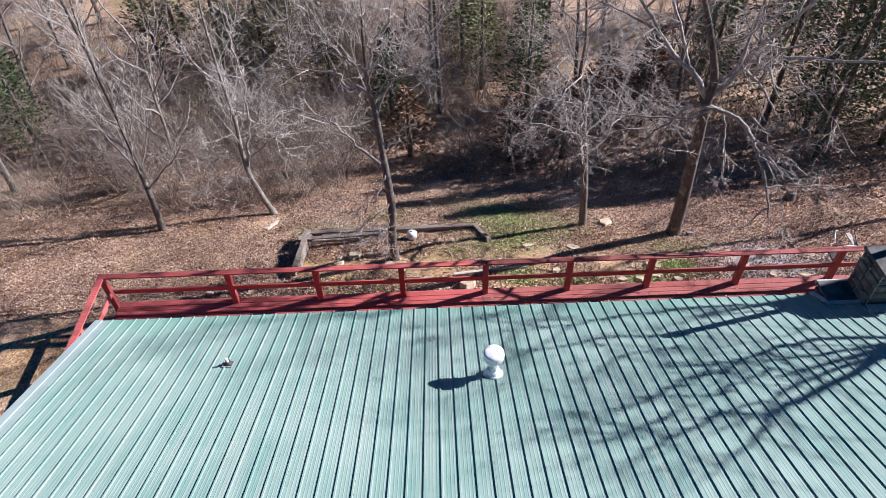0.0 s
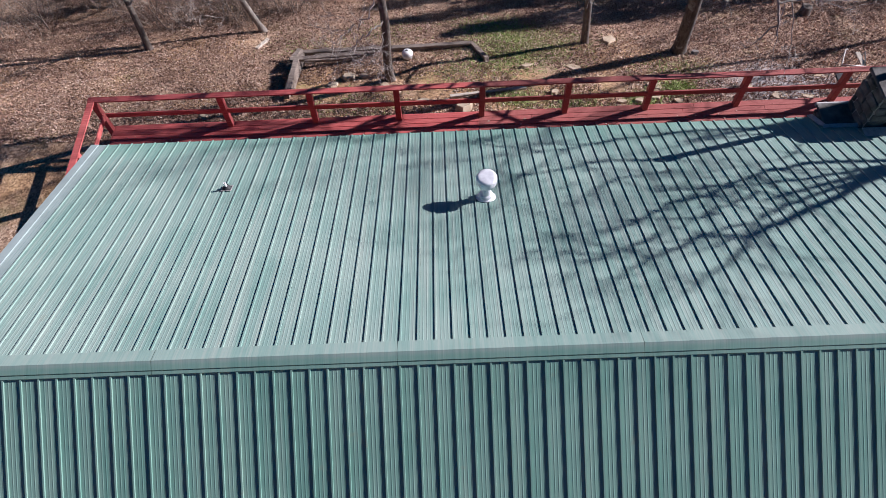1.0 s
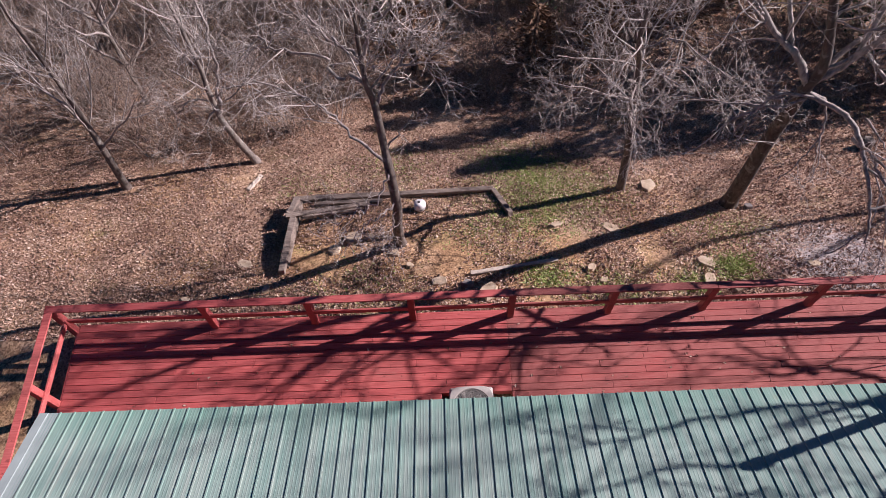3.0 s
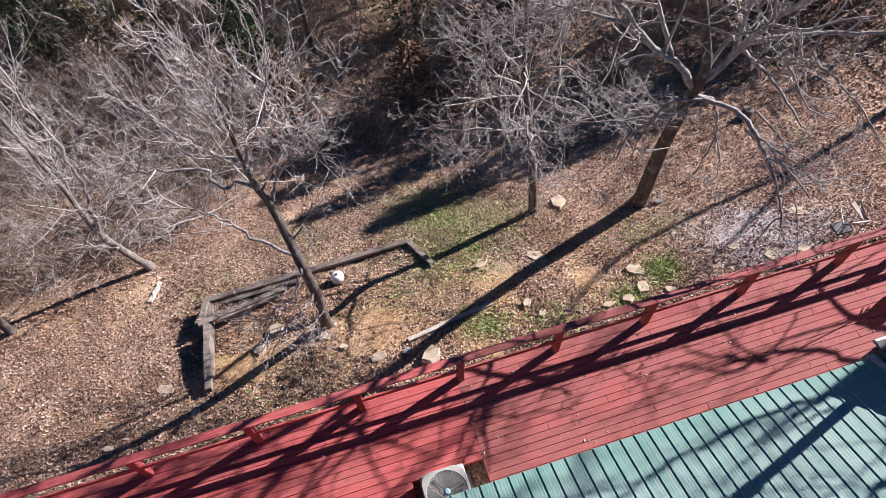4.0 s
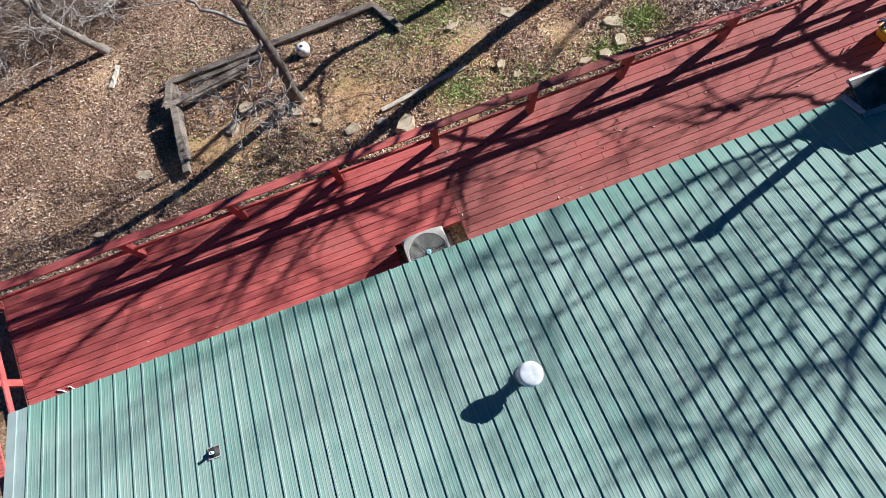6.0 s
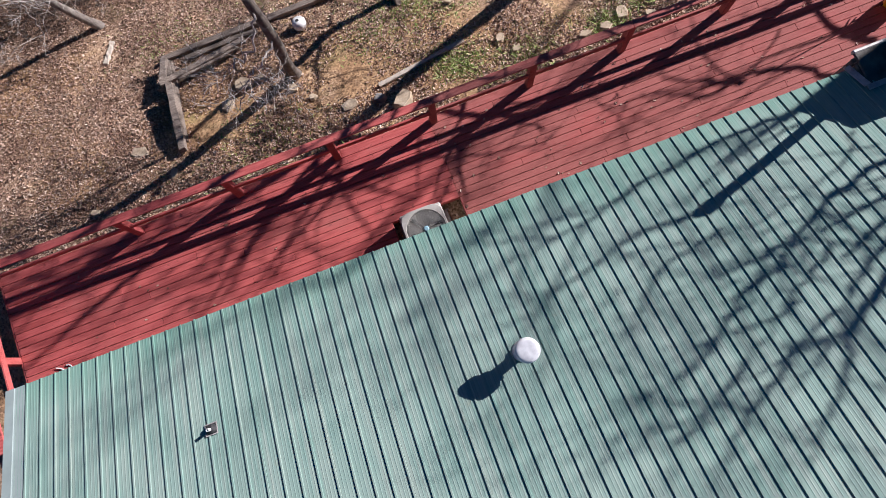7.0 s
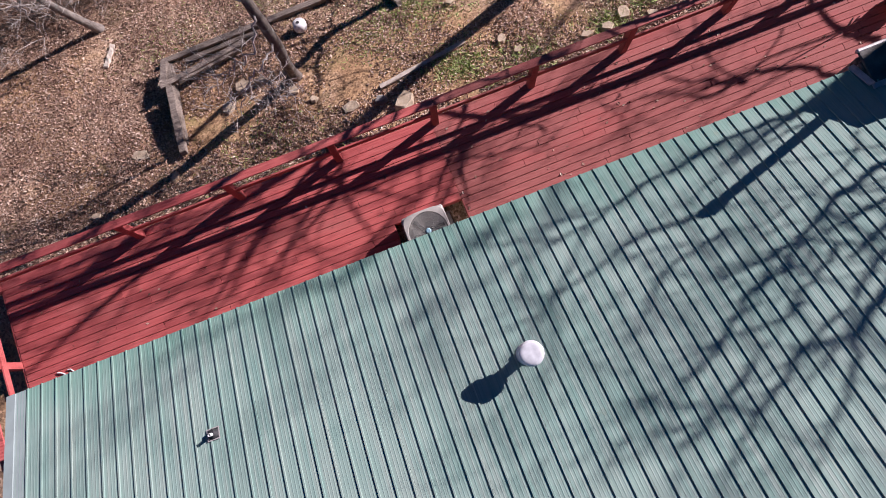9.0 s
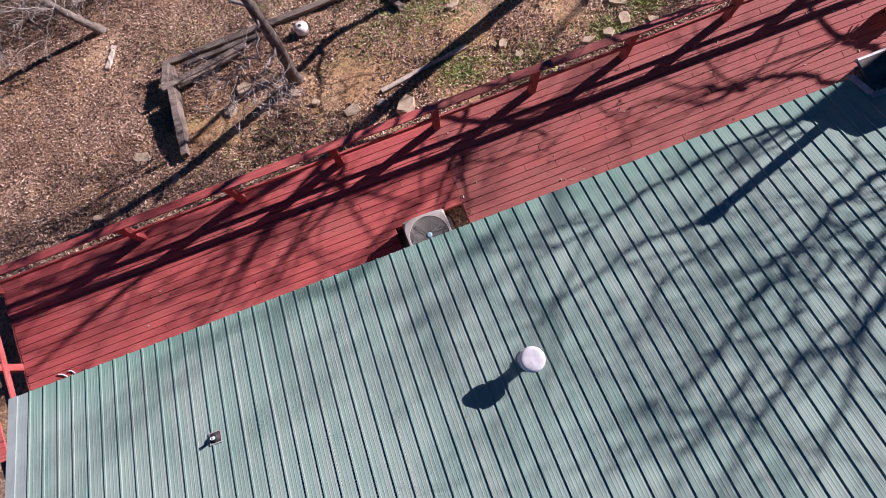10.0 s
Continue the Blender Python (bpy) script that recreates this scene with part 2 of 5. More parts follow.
ASH_BITS = litter("ash_bits", [(0.0, (0.24, 0.21, 0.20)), (0.5, (0.38, 0.345, 0.335)), (0.85, (0.50, 0.47, 0.46)), (1.0, (0.62, 0.59, 0.585))])
GRASS = litter("green_grass", [(0.0, (0.18, 0.26, 0.05)), (0.5, (0.31, 0.40, 0.10)), (1.0, (0.48, 0.51, 0.2))])
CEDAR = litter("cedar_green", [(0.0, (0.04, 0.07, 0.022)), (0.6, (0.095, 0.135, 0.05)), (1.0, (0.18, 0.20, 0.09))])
# brighter, yellower needle tone than CEDAR
OLIVE = litter("olive_needles", [(0.0, (0.09, 0.115, 0.042)), (0.6, (0.215, 0.23, 0.092)), (1.0, (0.34, 0.34, 0.165))])
RUST_LEAF = litter("rust_brown_leaves", [(0.0, (0.09, 0.05, 0.025)), (0.6, (0.20, 0.115, 0.06)), (1.0, (0.31, 0.19, 0.11))])
TAN_LEAF = litter("dull_tan_leaves", [(0.0, (0.12, 0.10, 0.05)), (0.6, (0.26, 0.21, 0.11)), (1.0, (0.38, 0.31, 0.18))])
ROCK = stone("tan_fieldstone", (0.36, 0.275, 0.185), (0.53, 0.425, 0.30), (0.67, 0.57, 0.44))
# chimney stone, darkened so its colour carries the shade on its faces
SHADE_ROCK = stone("shaded_fieldstone", (0.045, 0.042, 0.04), (0.115, 0.108, 0.10), (0.21, 0.20, 0.19))
GREY_ROCK = stone("grey_fieldstone", (0.10, 0.095, 0.09), (0.24, 0.225, 0.21), (0.42, 0.40, 0.38))
# edge trim in a paler tone of the roof colour
RAKE = plain("pale_green_trim", (0.285, 0.345, 0.335), 0.55, 0.0, 0.14, 2.0)
MORTAR = plain("grey_mortar", (0.30, 0.28, 0.26), 0.95)
FLASH = plain("pale_flashing", (0.50, 0.47, 0.45), 0.55, 0.3)
GALV = plain("white_galvanised_metal", (0.82, 0.82, 0.83), 0.35, 0.0, 0.10)
WHITE = plain("white_plastic", (0.78, 0.77, 0.75), 0.45, 0.0, 0.08)
RUBBER = plain("black_rubber", (0.03, 0.03, 0.032), 0.7)
BEIGE = plain("grey_beige_enamel", (0.43, 0.41, 0.37), 0.5, 0.0, 0.12)
GRILLE = plain("dark_fan_grille", (0.09, 0.09, 0.085), 0.5, 0.3)
GUARD = plain("grey_wire_guard", (0.27, 0.26, 0.24), 0.6, 0.0)
TEAL = plain("blue_motor_cap", (0.25, 0.42, 0.50), 0.5)
YELLOW = plain("yellow_plastic", (0.80, 0.47, 0.015), 0.4, 0.0, 0.08)
BLUE = plain("blue_yarn", (0.05, 0.17, 0.42), 0.8)
IRON = plain("black_iron", (0.04, 0.04, 0.042), 0.55, 0.5)
SIDING = plain("brown_siding", (0.20, 0.12, 0.08), 0.8)
PALE_WOOD = plain("bare_pale_wood", (0.46, 0.40, 0.33), 0.8)


# ---- building blocks ----
def mesh_of(name, bm, mat):
    me = bpy.data.meshes.new(name)
    bm.to_mesh(me)
    bm.free()
    me.materials.append(mat)
    return me


def part(name, bm, material, parent, label=""):
    """One mesh object under a thing or under a part."""
    me = bm if isinstance(bm, bpy.types.Mesh) else mesh_of(name, bm, material)
    ob = new(name, me)
    ob.parent = parent
    return tagged(ob, label)


def thing(name, label, category, place=(0, 0, 0), group="", kind="", turn=0.0):
    ob = new(name)
    ob.empty_display_size = 0.1
    ob.matrix_basis = pose(*place, 0, 0, turn)
    return tagged(ob, label, category, group, kind)


def solid(name, bm, material, label, category, kind="", group=""):
    return tagged(new(name, mesh_of(name, bm, material)), label, category, group, kind)


def box(bm, lo, hi, bevel=0.0, m=None):
    lo, hi = Vector(lo), Vector(hi)
    r = bmesh.ops.create_cube(bm, size=1.0, matrix=(m or Matrix()) @ Matrix.Translation((lo + hi) / 2) @ Matrix.Diagonal((*(hi - lo), 1)))
    if bevel:
        edges = list({e for v in r["verts"] for e in v.link_edges})
        bmesh.ops.bevel(bm, geom=edges, offset=bevel, segments=1, affect="EDGES")
    return bm


def beam(a, b, w, h, bevel=0.006):
    """A squared timber from a to b, w wide and h deep."""
    a, b = Vector(a), Vector(b)
    m = Matrix.Translation((a + b) / 2) @ (b - a).to_track_quat("X", "Z").to_matrix().to_4x4()
    n = (b - a).length / 2
    return box(bmesh.new(), (-n, -w / 2, -h / 2), (n, w / 2, h / 2), bevel, m)


def turned(profile, seg=24, cap=True, bm=None, m=None):
    """A body of revolution about z from (radius, height) pairs."""
    bm = bm or bmesh.new()
    m = m or Matrix()
    rings = []
    for r, z in profile:
        rings.append([bm.verts.new(m @ Vector((r * math.cos(2 * math.pi * i / seg), r * math.sin(2 * math.pi * i / seg), z))) for i in range(seg)])
    for p, q in zip(rings, rings[1:]):
        for i in range(seg):
            f = bm.faces.new((p[i], p[(i + 1) % seg], q[(i + 1) % seg], q[i]))
            f.smooth = True
    if cap:
        bm.faces.new(rings[-1])
        bm.faces.new(rings[0][::-1])
    return bm


def tube(points, radius, seg=8, bm=None):
    """A round bar along points; radius a number or one a point."""
    bm = bm or bmesh.new()
    pts = [Vector(p) for p in points]
    rs = radius if isinstance(radius, (list, tuple)) else [radius] * len(pts)
    rings = []
    for i, p in enumerate(pts):
        d = (pts[min(i + 1, len(pts) - 1)] - pts[max(i - 1, 0)]).normalized()
        u = d.orthogonal().normalized()
        v = d.cross(u)
        if rings and u.dot(last) < 0:
            u, v = -u, -v
        last = u
        rings.append([bm.verts.new(p + rs[i] * (u * math.cos(6.2832 * k / seg) + v * math.sin(6.2832 * k / seg))) for k in range(seg)])
    for p, q in zip(rings, rings[1:]):
        for i in range(seg):
            bm.faces.new((p[i], p[(i + 1) % seg], q[(i + 1) % seg], q[i])).smooth = True
    bm.faces.new(rings[0][::-1])
    bm.faces.new(rings[-1])
    return bm


def arc(ctrl, n):
    """n points on a smooth curve through the control points."""
    c = [Vector(p) for p in ctrl]
    c = [2 * c[0] - c[1]] + c + [2 * c[-1] - c[-2]]
    out = []
    for i in range(1, len(c) - 2):
        for k in range(n):
            s = k / n
            p0, p1, p2, p3 = c[i - 1:i + 3]
            out.append(0.5 * (2 * p1 + (p2 - p0) * s + (2 * p0 - 5 * p1 + 4 * p2 - p3) * s * s + (3 * p1 - p0 - 3 * p2 + p3) * s ** 3))
    return out + [c[-2]]


# ---- ground ----
def rise(x, y):
    """Height of the ground: a pad under the house, a bank that falls to a hollow, then rising woods, then unseen hills
    added to block the low sky.
    """
    if y < 2.5:
        z = -0.40
    elif y < 10.5:
        z = -0.40 - 0.39 * (y - 2.5)
    elif y < 17:
        s = y - 10.5
        z = -3.52 - 0.39 * s + 0.030 * s * s
    else:
        z = -4.788 + 0.05 * (y - 17)
    far = math.hypot(x - 8, y)
    # unseen ring of hills, added to cut off light from the low sky
    if far > 60:
        z += min(0.28 * (far - 60), 38.0)
    return z


def ground_z(x, y):
    near = max(0.0, min(1.0, (abs(y) - 1.5) / 2))
    bump = noise.fractal(Vector((x * 0.35, y * 0.35, 3.7)), 0.7, 2.0, 4) * 0.09
    return rise(x, y) + bump * near


def build_ground():
    xs = np.concatenate([[-900, -400, -150, -70, -40], np.arange(-24, -8, 1.0), np.arange(-8, 33, 0.25), np.arange(33, 46, 1.0), [55, 80, 160, 400, 900]])
    ys = np.concatenate([[-900, -400, -150, -60, -30, -16, -8, -4, 0], np.arange(1.5, 14, 0.25), np.arange(14, 34, 0.7), [40, 60, 100, 200, 400, 900]])
    verts = [(x, y, ground_z(x, y)) for y in ys for x in xs]
    nx = len(xs)
    faces = [(j * nx + i, j * nx + i + 1, (j + 1) * nx + i + 1, (j + 1) * nx + i) for j in range(len(ys) - 1) for i in range(nx - 1)]
    me = bpy.data.meshes.new("ground")
    me.from_pydata(verts, [], faces)
    me.polygons.foreach_set("use_smooth", [True] * len(faces))
    me.materials.append(SOIL)
    tagged(new("ground", me), "tan soil bank strewn with dry brown leaves", "ground", kind="structure")


build_ground()


# ---- house ----
def build_house():
    wall = thing("house", "long low house with brown siding under a green metal roof", "house", kind="structure")
    for name, lo, hi in (("wall", (0.1, -0.62, -0.6), (20.8, -0.48, 2.60)), ("wall", (0.1, BACK_Y + 0.36, -0.6), (20.8, BACK_Y + 0.50, 2.60)),
                         ("wall", (0.1, BACK_Y + 0.50, -0.6), (0.24, -0.62, 2.60)), ("wall", (20.66, BACK_Y + 0.50, -0.6), (20.8, -0.62, 2.60))):
        part(name, box(bmesh.new(), lo, hi, 0.004), SIDING, wall)
    for x in (0.1, 20.66):
        bm = bmesh.new()
        tri = [(-0.62, 2.60), (BACK_Y + 0.50, 2.60), (RIDGE_Y, RIDGE_Z - 0.12)]
        a = [bm.verts.new((x, y, z)) for y, z in tri]
        b = [bm.verts.new((x + 0.14, y, z)) for y, z in tri]
        bm.faces.new(a), bm.faces.new(b[::-1])
        for i in range(3):
            bm.faces.new((a[i], b[i], b[(i + 1) % 3], a[(i + 1) % 3]))
        bmesh.ops.recalc_face_normals(bm, faces=bm.faces)
        part("gable_wall", bm, SIDING, wall)
    return wall


def panel_mesh(run):
    """One sheet of ribbed steel, four ribs wide, along +y from the eave (0) up the slope, with its normal +z."""
    pts = []
    for r in range(4):
        x = r * RIB
        pts += [(x - 0.014, 0), (x - 0.011, 0.0175), (x + 0.011, 0.0175), (x + 0.013, 0)]
        for m in (0.064, 0.114, 0.164):
            pts += [(x + m - 0.009, 0), (x + m - 0.004, 0.0018), (x + m + 0.004, 0.0018), (x + m + 0.009, 0)]
    pts.append((4 * RIB - 0.017, 0))
    length = math.hypot(run, RIDGE_Z - EAVE)
    bm = bmesh.new()
    rows = [[bm.verts.new((x, s * length, z)) for x, z in pts] for s in (0, 0.25, 0.5, 0.75, 1)]
    under = [[bm.verts.new((x, s * length, z - 0.003)) for x, z in (pts[0], pts[-1])] for s in (0, 1)]
    for p, q in zip(rows, rows[1:]):
        for i in range(len(pts) - 1):
            bm.faces.new((p[i], p[i + 1], q[i + 1], q[i]))
    bm.faces.new((under[0][1], under[0][0], under[1][0], under[1][1]))
    return mesh_of("roof_panel", bm, ROOF)


def build_roof():
    roof = thing("roof", "chalky green ribbed metal gable roof with ridge cap", "roof", kind="structure")
    slope = math.degrees(math.atan(BACK))
    me, back_me = panel_mesh(RIDGE_Y), panel_mesh(RIDGE_Y - BACK_Y)
    rnd = random.Random(3)
    count = 23
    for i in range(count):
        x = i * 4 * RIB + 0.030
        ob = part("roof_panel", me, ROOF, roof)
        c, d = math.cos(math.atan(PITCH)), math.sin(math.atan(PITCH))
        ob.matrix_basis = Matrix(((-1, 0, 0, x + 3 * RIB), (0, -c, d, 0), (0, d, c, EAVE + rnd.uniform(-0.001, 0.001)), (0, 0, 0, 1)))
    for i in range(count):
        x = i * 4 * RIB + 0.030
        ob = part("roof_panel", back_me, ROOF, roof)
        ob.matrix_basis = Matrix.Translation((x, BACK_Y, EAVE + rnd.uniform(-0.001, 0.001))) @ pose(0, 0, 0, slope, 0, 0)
    # flat sheet margin and rake trim at the gable edge
    for sgn in (1, -1):
        y0 = 0 if sgn > 0 else BACK_Y
        bm = bmesh.new()
        for (xa, xb, lift, drop) in ((ROOF_L + 0.02, 0.0, 0.001, 0.004), (ROOF_L, ROOF_L + 0.14, 0.024, 0.026)):
            vs = []
            for y, z in ((y0, EAVE), (RIDGE_Y, RIDGE_Z)):
                vs.append([bm.verts.new((x, y, z + h)) for x, h in ((xa, lift), (xb, lift), (xb, lift - drop), (xa, lift - (0.11 if drop > 0.01 else drop)))])
            for k in range(4):
                bm.faces.new((vs[0][k], vs[0][(k + 1) % 4], vs[1][(k + 1) % 4], vs[1][k]))
            bm.faces.new(vs[0][::-1]), bm.faces.new(vs[1])
        bmesh.ops.recalc_face_normals(bm, faces=bm.faces)
        part("rake_trim", bm, RAKE, roof, "pale green edge trim")
    # ridge cap in lapped lengths
    x = ROOF_L - 0.02
    while x < ROOF_R:
        bm = bmesh.new()
        end = min(x + (3.17 if x < 0 else 3.1), ROOF_R)
        w, n, t = 0.175, 0.105, 0.027
        prof = [(-n - 0.046, -BACK * (n + 0.046) + 0.008), (-n - 0.044, -BACK * (n + 0.044) + 0.026), (-n - 0.010, -BACK * (n + 0.010) + 0.026), (-n - 0.006, -BACK * (n + 0.006) + 0.016),
                (-n, -BACK * n + 0.034), (-0.02, -BACK * 0.02 + t + 0.006), (0, t + 0.006), (0.02, t - 0.004), (w, -PITCH * w + t), (w + 0.012, -PITCH * w - 0.008)]
        r0 = [bm.verts.new((x + 0.006, RIDGE_Y + a, RIDGE_Z + b)) for a, b in prof]
        r1 = [bm.verts.new((end, RIDGE_Y + a, RIDGE_Z + b)) for a, b in prof]
        for k in range(len(prof) - 1):
            bm.faces.new((r0[k + 1], r0[k], r1[k], r1[k + 1]))
        part("ridge_cap", bm, ROOF, roof)
        x = end
        if end >= ROOF_R:
            break
    for y in (0, BACK_Y):
        s = 1 if y == 0 else -1
        part("fascia", box(bmesh.new(), (ROOF_L + 0.03, min(y - 0.03 * s, y - 0.06 * s), EAVE - 0.2), (ROOF_R, max(y - 0.03 * s, y - 0.06 * s), EAVE - 0.02), 0.003), RED, roof)
    for s in (1, -1):
        bm = bmesh.new()
        y0 = -0.04 if s > 0 else BACK_Y + 0.04
        v = [[bm.verts.new((x, y, z + dz)) for x, dz in ((ROOF_L + 0.05, -0.012), (ROOF_R, -0.012), (ROOF_R, -0.09), (ROOF_L + 0.05, -0.09))] for y, z in ((y0, EAVE), (RIDGE_Y, RIDGE_Z))]
        for k in range(4):
            bm.faces.new((v[0][k], v[0][(k + 1) % 4], v[1][(k + 1) % 4], v[1][k]))
        bm.faces.new(v[0][::-1]), bm.faces.new(v[1])
        bmesh.ops.recalc_face_normals(bm, faces=bm.faces)
        part("roof_deck", bm, SIDING, roof)


build_house()
build_roof()


# ---- deck ----
DECK_Y, DECK_L, DECK_R, BOARD = 2.62, -1.50, 19.5, 0.1445


def board_mesh(length):
    return mesh_of("deck_board", box(bmesh.new(), (0, -0.0675, -0.036), (length - 0.004, 0.0675, 0), 0.004), RED)


def build_deck():
    deck = thing("deck", "red painted wooden deck of long boards behind the house", "deck", kind="structure")
    rnd = random.Random(5)
    made = {}

    def lay(x0, x1, y, turn=0):
        n = round((x1 - x0) * 20)
        if n not in made:
            made[n] = board_mesh(n / 20)
        ob = part("deck_board", made[n], RED, deck)
        z = rnd.uniform(-0.003, 0.002)
        ob.matrix_basis = pose(x0 + 0.002, y, z, rnd.uniform(-0.5, 0.5), 0, 0) if not turn else pose(y, x0, z, 0, 0, 90)

    y, row = DECK_Y - 0.069, 0
    while y > -0.45:
        cuts = [DECK_L]
        x = DECK_L + (4.9, 3.05, 4.25, 2.4)[row % 4] - rnd.uniform(0, 0.5)
        while x < 6.7:
            cuts.append(round(x, 1))
            x += rnd.choice((3.65, 4.25, 4.85))
        cuts.append(7.5)
        x = 7.5 + rnd.uniform(0.9, 3.6)
        while x < DECK_R - 0.6:
            cuts.append(round(x, 1))
            x += rnd.uniform(1.6, 4.2)
        cuts.append(DECK_R)
        for a, b in zip(cuts, cuts[1:]):
            if y < 0.86 and a < 7.49 and b > 6.11:
                if a < 6.1:
                    lay(a, 6.1, y)
                continue
            lay(a, b, y)
        y -= BOARD
        row += 1
    # side strip of deck along the gable
    x = DECK_L + 0.069
    while x < 0.1:
        lay(-6.0, -0.50, x, 1)
        x += BOARD
    for y in (2.55, 1.30, 0.92, -0.42):
        for x0, x1 in (((DECK_L, DECK_R),) if y > 0.9 else ((DECK_L, 6.06), (7.54, DECK_R))):
            part("joist", box(bmesh.new(), (x0 + 0.02, y - 0.02, -0.22), (x1 - 0.02, y + 0.02, -0.04), 0.003), RED, deck)
    for x in (6.08, 7.52):
        part("joist", box(bmesh.new(), (x - 0.019, -0.40, -0.22), (x + 0.019, 0.90, -0.04), 0.003), RED, deck)
    part("rim_board", box(bmesh.new(), (DECK_L + 0.003, DECK_Y + 0.002, -0.24), (DECK_R, DECK_Y + 0.04, -0.012), 0.004), RED, deck)
    part("rim_board", box(bmesh.new(), (DECK_L - 0.04, -6.0, -0.24), (DECK_L - 0.002, DECK_Y + 0.04, -0.012), 0.004), RED, deck)
    for x in (-1.42, 1.3, 4.4, 7.5, 10.6, 13.7, 16.8):
        part("support_post", box(bmesh.new(), (x - 0.06, 2.25, ground_z(x, 2.3) - 0.1), (x + 0.06, 2.37, -0.04), 0.005), WOOD, deck)


def build_railing():
    rail = thing("railing", "red painted wooden deck railing with flat cap rail", "railing", (0, 0, 0), kind="structure")
    y = 2.532
    post = mesh_of("post", box(bmesh.new(), (-0.068, -0.068, -0.22), (0.068, 0.068, 1.035), 0.007), RED)
    xs = (-1.575, 1.40, 3.50, 5.55, 7.58, 9.61, 11.58, 13.80, 16.12, 18.2)
    for x in xs:
        part("post", post, RED, rail).matrix_basis = pose(x, y, 0, 0, 0, 0)
    for yy in (0.95, -1.1, -3.2, -5.3):
        part("post", post, RED, rail).matrix_basis = pose(-1.575, yy, 0, 0, 0, 0)
    for a, b in ((-1.66, 3.50), (3.504, 7.58), (7.584, 11.58), (11.584, 16.12), (16.124, 19.4)):
        part("top_rail", box(bmesh.new(), (a, y - 0.080, 1.036), (b, y + 0.075, 1.074), 0.005), RED, rail)
    part("top_rail", box(bmesh.new(), (-1.65, -5.9, 1.036), (-1.495, y - 0.082, 1.074), 0.005), RED, rail)
    for a, b in ((-1.44, 5.55), (5.554, 11.58), (11.584, 19.4)):
        part("lower_rail", box(bmesh.new(), (a, y - 0.055, 0.49), (b, y - 0.017, 0.625), 0.004), RED, rail)
    part("lower_rail", box(bmesh.new(), (-1.505, -5.9, 0.49), (-1.467, y - 0.11, 0.625), 0.004), RED, rail)


build_deck()
build_railing()


# ---- things on the roof and deck ----
def roof_z(y):
    return EAVE - PITCH * y


def build_flue():
    x, y = 7.295, -2.25
    z = roof_z(y)
    v = thing("roof_vent", "white galvanised flue vent with domed cap on the green roof", "roof vent", (x, y, z))
    slope = math.degrees(math.atan(PITCH))
    part("flashing", turned([(0.17, 0.004), (0.17, 0.012), (0.11, 0.03), (0.095, 0.09)], 28, False, m=pose(0, 0, 0.005, -slope, 0, 0)), GALV, v)
    pipe = part("pipe", turned([(0.074, -0.06), (0.074, 0.44)], 28), GALV, v)
    part("storm_collar", turned([(0.118, 0.085), (0.118, 0.095), (0.078, 0.13)], 28), GALV, pipe)
    part("neck_band", turned([(0.10, 0.345), (0.112, 0.355), (0.112, 0.40), (0.10, 0.41)], 28), GALV, pipe)
    cap = turned([(0.10, 0.425), (0.15, 0.43), (0.163, 0.445), (0.167, 0.47), (0.167, 0.56), (0.160, 0.580), (0.13, 0.592), (0.10, 0.597), (0.06, 0.596), (0.03, 0.595), (0.005, 0.595)], 32)
    for q in cap.verts:
        if q.co.z > 0.55:
            q.co.z += 0.007 * noise.noise(q.co * 11.0)
    part("cap", cap, GALV, v, "white domed cap with a shallow dent")
    part("cap_seam", turned([(0.168, 0.498), (0.171, 0.502), (0.171, 0.510), (0.168, 0.514)], 32, False), GALV, v)


def build_vent_pipe():
    x, y = 2.815, -1.70
    z = roof_z(y)
    slope = math.degrees(math.atan(PITCH))
    v = thing("vent_pipe", "short white plumbing vent pipe in a black rubber boot", "vent pipe", (x, y, z))
    tilt = pose(0, 0, 0.024, -slope, 0, 0)
    part("flashing", box(bmesh.new(), (-0.115, -0.115, 0), (0.115, 0.115, 0.004), 0.0, tilt), FLASH, v)
    part("boot", turned([(0.10, 0.004), (0.095, 0.02), (0.06, 0.05), (0.045, 0.09)], 20, m=tilt), RUBBER, v)
    bm = box(bmesh.new(), (-0.095, -0.095, 0.004), (0.095, 0.095, 0.010), 0.002, tilt)
    part("gasket", bm, RUBBER, v)
    part("pipe", turned([(0.028, 0.0), (0.028, 0.22), (0.021, 0.22), (0.021, 0.10)], 18), WHITE, v)
    v.matrix_basis = v.matrix_basis @ Matrix.Scale(0.8, 4)


